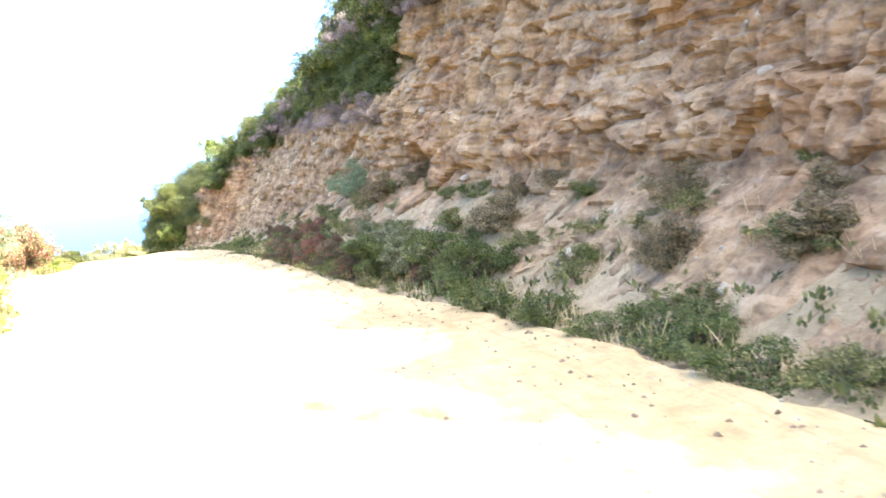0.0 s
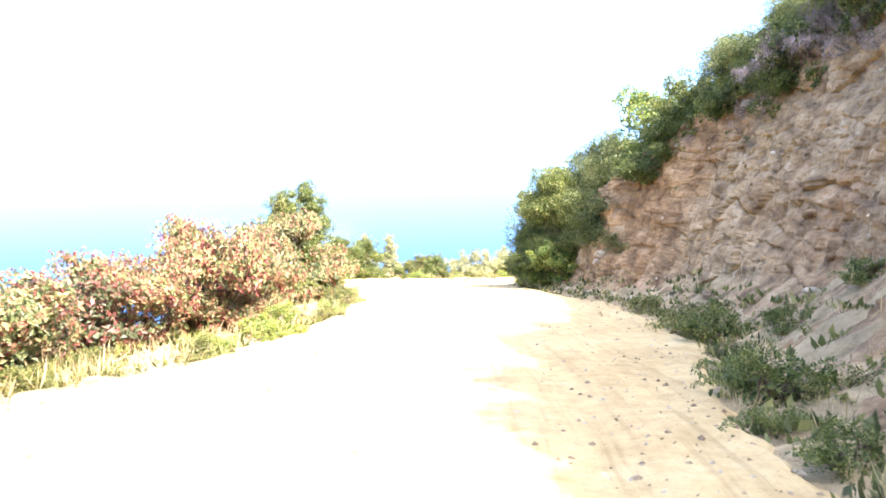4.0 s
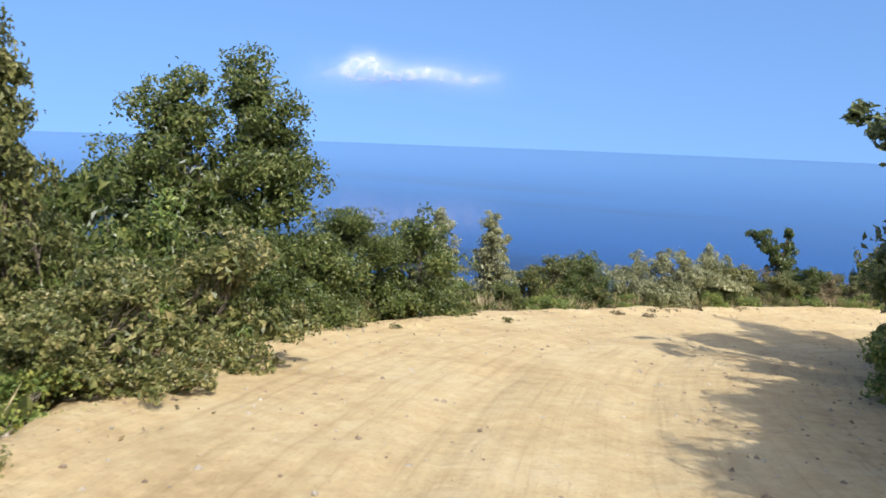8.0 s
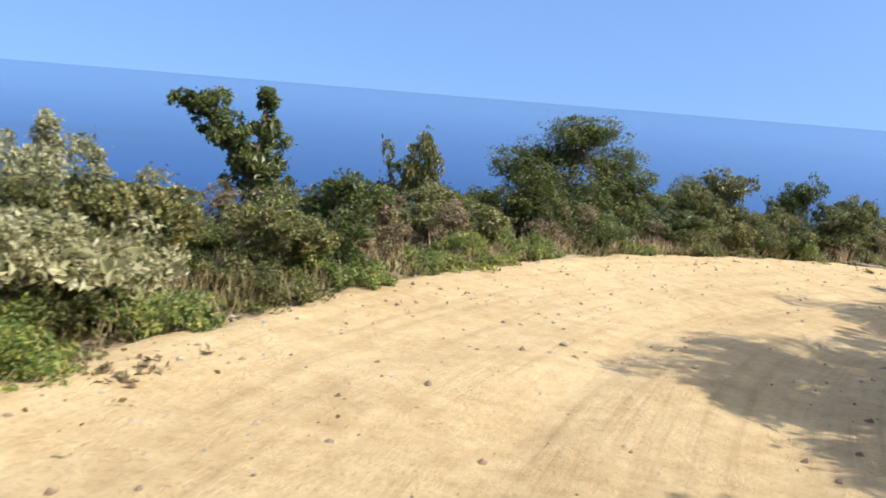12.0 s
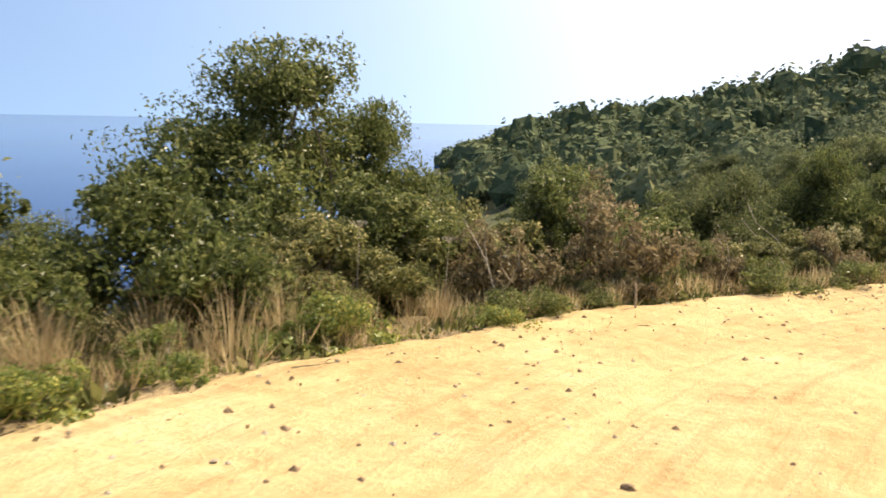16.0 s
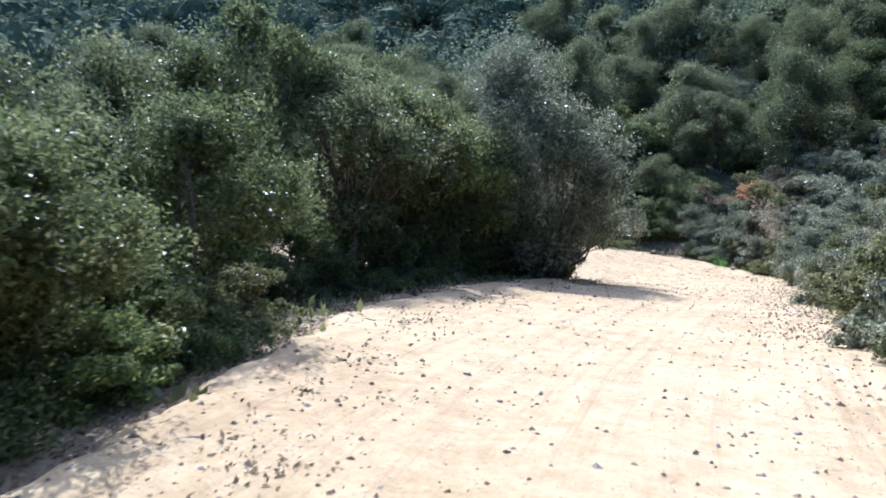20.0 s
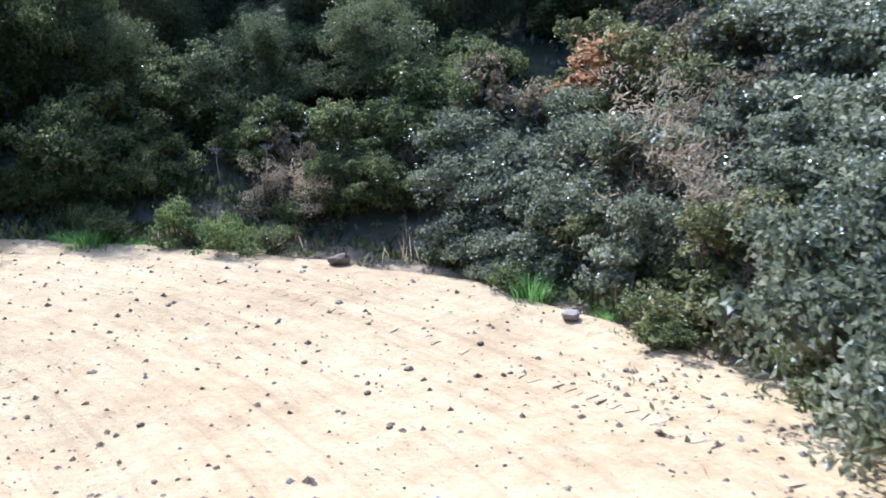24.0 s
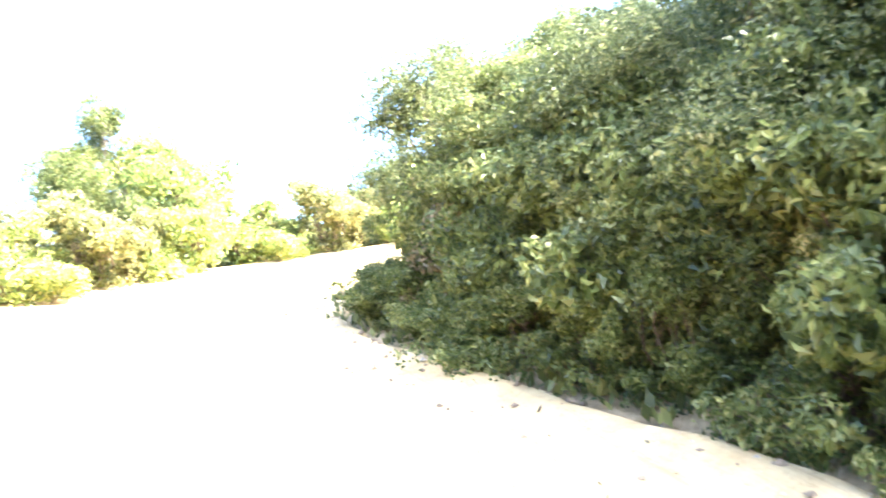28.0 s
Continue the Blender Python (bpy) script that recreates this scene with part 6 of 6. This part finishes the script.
def branch(name, label, x, y, turn, length, thick, forks, seed, stand=0.0, mat=DEADWOOD):
    """A dead stick with side twigs; stand 0 lies on the ground, 1 stands upright."""
    rng = np.random.default_rng(seed)
    way = np.array((math.cos(stand * 1.4), 0, math.sin(stand * 1.4)))
    pts = [way * length * k / 5 + rng.normal(0, 0.04, 3) * length * (1, 1, 0.4) * (k > 0) for k in range(6)]
    pts = [np.array((q[0], q[1], max(q[2], 0.02) if stand < 0.2 else q[2])) for q in pts]
    paths = [(pts, np.linspace(thick, thick * 0.35, 6))]
    for _ in range(forks):
        k = int(rng.integers(1, 5))
        end = pts[k] + way * length * rng.uniform(0.15, 0.4) + rng.normal(0, 0.14, 3) * length * (0.6, 1, 0.5)
        end[2] = max(end[2], 0.015)
        paths.append(([pts[k], (pts[k] + end) / 2 + rng.normal(0, 0.02, 3), end], (thick * 0.5, thick * 0.35, thick * 0.15)))
    ob = tagged(new(name, tubes(name, paths, mat, 6)), label, "branch")
    put_at(ob, x, y, turn, 1.0, lift=surface_at(x, y) - (0.01 if stand < 0.2 else 0.1))


branch("dead_branch", "bleached dead branch lying at the track's edge", -10.55, 72.5, 150, 0.9, 0.016, 5, 1)
branch("dead_branch", "bleached dead branch lying at the track's edge", -10.7, 72.75, 165, 0.8, 0.012, 4, 2)
branch("twig", "broken dark twig lying on the track", -8.0, 72.6, 170, 0.45, 0.008, 4, 3, 0.0, BARK)
branch("twig", "broken dark twig lying on the track", -8.4, 73.0, 20, 0.4, 0.008, 3, 4, 0.0, BARK)
branch("twig", "broken dark twig lying on the track", -11.86, 71.6, 60, 0.4, 0.01, 6, 5, 0.5, BARK)
branch("twig", "broken dark twig lying on the track", 28.9, 54.7, 60, 0.5, 0.008, 3, 6, 0.0, BARK)
branch("stick", "thin pale stick leaning in the scrub", -1.6, 73.9, 100, 1.3, 0.012, 2, 7, 0.75)
branch("stick", "thin pale stick leaning in the scrub", -1.9, 74.1, 250, 1.1, 0.01, 2, 8, 0.8)
branch("stick", "thin pale stick leaning in the scrub", 1.3, 73.5, 200, 0.9, 0.01, 2, 9, 0.85)
branch("stick", "thin pale stick leaning in the scrub", -23.9, 45.3, 200, 0.9, 0.008, 2, 10, 0.9)
branch("stick", "thin pale stick leaning in the scrub", 3.9, 72.0, 120, 1.5, 0.01, 2, 11, 0.7)
branch("stick", "thin pale stick leaning in the scrub", 3.3, 72.2, 60, 1.2, 0.01, 2, 12, 0.7)
branch("stick", "thin pale stick leaning in the scrub", 2.6, 72.4, 150, 1.4, 0.01, 2, 13, 0.7)

stake = tagged(new("wooden_stake", tubes("wooden_stake", [([(0, 0, 0), (-0.03, 0, 0.22), (-0.06, 0.01, 0.42)], (0.018, 0.016, 0.014))], DEADWOOD, 7)), "weathered wooden stake standing at the track's edge", "stake")
put_at(stake, -0.3, 73.0, 20, 1.0, 0.06)


def stone_mesh(name, seed, mat):
    """An irregular angular stone of about 1 m across."""
    bm = bmesh.new()
    bmesh.ops.create_icosphere(bm, subdivisions=2, radius=0.5)
    off_ = Vector((seed * 3.7, seed * 1.3, 0))
    for q in bm.verts:
        k = 1 + 0.35 * noise.noise(q.co * 2.2 + off_) + 0.15 * noise.noise(q.co * 6 + off_)
        q.co = Vector((q.co.x * k * 1.15, q.co.y * k * 0.9, q.co.z * k * 0.62 + 0.18))
    me = bpy.data.meshes.new(name)
    bm.to_mesh(me)
    bm.free()
    me.materials.append(mat)
    return me


STONES = [stone_mesh("stone", k, CLOD if k == 1 else STONE) for k in range(4)]


def stone(x, y, size, k, label="pale angular stone lying on the dirt track", name="stone"):
    ob = tagged(new(name, STONES[k % 4]), label, "stone", group="stones on the track")
    z = surface_at(x, y)
    ob.matrix_basis = pose(x, y, z, 0, 0, k * 67.0) @ Matrix.Diagonal((size, size, size, 1))


stone(26.02, 44.15, 0.22, 1, "dark brown rock at the edge of the hairpin", "rock")
stone(23.0, 44.1, 0.17, 2, "flat pale stone at the edge of the hairpin")
stone(-6.4, 70.6, 0.12, 0)
stone(-19.3, 62.0, 0.07, 3)
for k, (x, y, d) in enumerate(((23.23, 45.74, 0.09), (23.96, 46.13, 0.06), (23.1, 46.24, 0.06), (24.94, 47.26, 0.04), (23.75, 47.51, 0.06), (22.53, 46.55, 0.05), (23.22, 44.98, 0.07), (22.0, 44.83, 0.06), (21.22, 45.74, 0.06), (22.63, 45.32, 0.05), (-5.62, 70.95, 0.1))):
    stone(x, y, d * 0.75, 1, "brown clod of earth on the dirt track", "clod")
scatter = random.Random(77)
for k in range(150):
    s = scatter.uniform(2, 132)
    lane = scatter.choice((-1, 1)) * scatter.uniform(0.2, 1.05)
    x, y = beside(s, float(lane * (right_width(s) if lane > 0 else left_width(s))))
    stone(x, y, scatter.uniform(0.02, 0.05), k)
for k in range(34):
    s = scatter.uniform(-2, 44)
    x, y = beside(s, float(right_width(s) + setback(s) * scatter.uniform(0.1, 0.95)))
    stone(x, y, scatter.uniform(0.08, 0.26), k * 4 + scatter.choice((0, 1, 1, 3)), "fallen rock at the foot of the cut bank", "boulder")
for k in range(60):
    s = scatter.choice((scatter.uniform(44, 72), scatter.uniform(74, 92), scatter.uniform(92, 112)))
    x, y = beside(s, -float(left_width(s) - scatter.uniform(-0.2, 0.9) ** 2))
    branch("twig", "small dead twig lying at the track's edge", x, y, scatter.uniform(0, 360), scatter.uniform(0.15, 0.4), 0.005, 4, 100 + k, 0.0, scatter.choice((BARK, DEADWOOD)))

# blocks of rock that stand out of the cut bank
ROCKS = [stone_mesh("rock", 20 + k, CLIFF if k < 3 else STONE) for k in range(5)]
for k in range(240):
    s = scatter.uniform(-4, 40)
    i, j = int(scatter.uniform(0.04, 0.84) * 149), int(np.searchsorted(cs, s))
    p = face[i, min(j, len(cs) - 1)]
    size = 0.07 + 0.28 * scatter.random() ** 3
    rock = new("rock", ROCKS[k % 5])
    rock.parent = cliff
    rock.matrix_basis = pose(float(p[0]), float(p[1]), float(p[2]) - 0.15 * size, scatter.uniform(-25, 25), scatter.uniform(-25, 25), scatter.uniform(0, 360)) @ Matrix.Diagonal((size, size * 0.8, size * scatter.uniform(0.7, 1.3), 1))


# ---- tread marks pressed into the sand ----
def tyre_track(s0, s1, side_, width_, seed):
    """Low ridges of loose sand between the lugs of a tyre, along the road's line."""
    rng = np.random.default_rng(seed)
    s = np.arange(s0, s1, 0.085)
    s = s[rng.uniform(0, 1, len(s)) < 0.5 + 0.35 * np.sin(s * 2.3)]
    lane = side_ + 0.1 * np.sin(s * 0.8) + rng.normal(0, 0.012, len(s))
    at = np.column_stack([np.interp(s, arc, line[:, 0]), np.interp(s, arc, line[:, 1])])
    n_ = np.column_stack([np.interp(s, arc, right[:, 0]), np.interp(s, arc, right[:, 1])])
    n_ /= np.linalg.norm(n_, axis=1)[:, None]
    a_ = np.column_stack([-n_[:, 1], n_[:, 0]])
    z = on_road(s, lane)
    verts = []
    for u, w, h in ((-1, -1, -0.015), (1, -1, -0.015), (1, 1, -0.015), (-1, 1, -0.015), (-0.9, -0.2, 0.008), (0.9, -0.2, 0.008), (0.9, 0.2, 0.008), (-0.9, 0.2, 0.008)):
        across_ = lane + u * width_ * rng.uniform(0.38, 0.52, len(s))
        along_ = w * rng.uniform(0.016, 0.03, len(s)) + (0.12 + rng.normal(0, 0.12, len(s))) * u * width_
        q = at + n_ * across_[:, None] + a_ * along_[:, None]
        verts.append(np.column_stack([q, z + h * rng.uniform(0.6, 1.2, len(s))]))
    verts = np.stack(verts, 1).reshape(-1, 3)
    quad = np.array([(4, 5, 6, 7), (0, 1, 5, 4), (1, 2, 6, 5), (2, 3, 7, 6), (3, 0, 4, 7)])
    faces = (quad[None] + 8 * np.arange(len(s))[:, None, None]).reshape(-1, 4)
    me = quick_mesh("tyre_track", verts, faces, SAND, False)
    return tagged(new("tyre_track", me), "ridged tyre tread mark pressed into the sandy track", "tyre track", kind="stuff")


tyre_track(119.6, 125.5, 2.15, 0.13, 1)
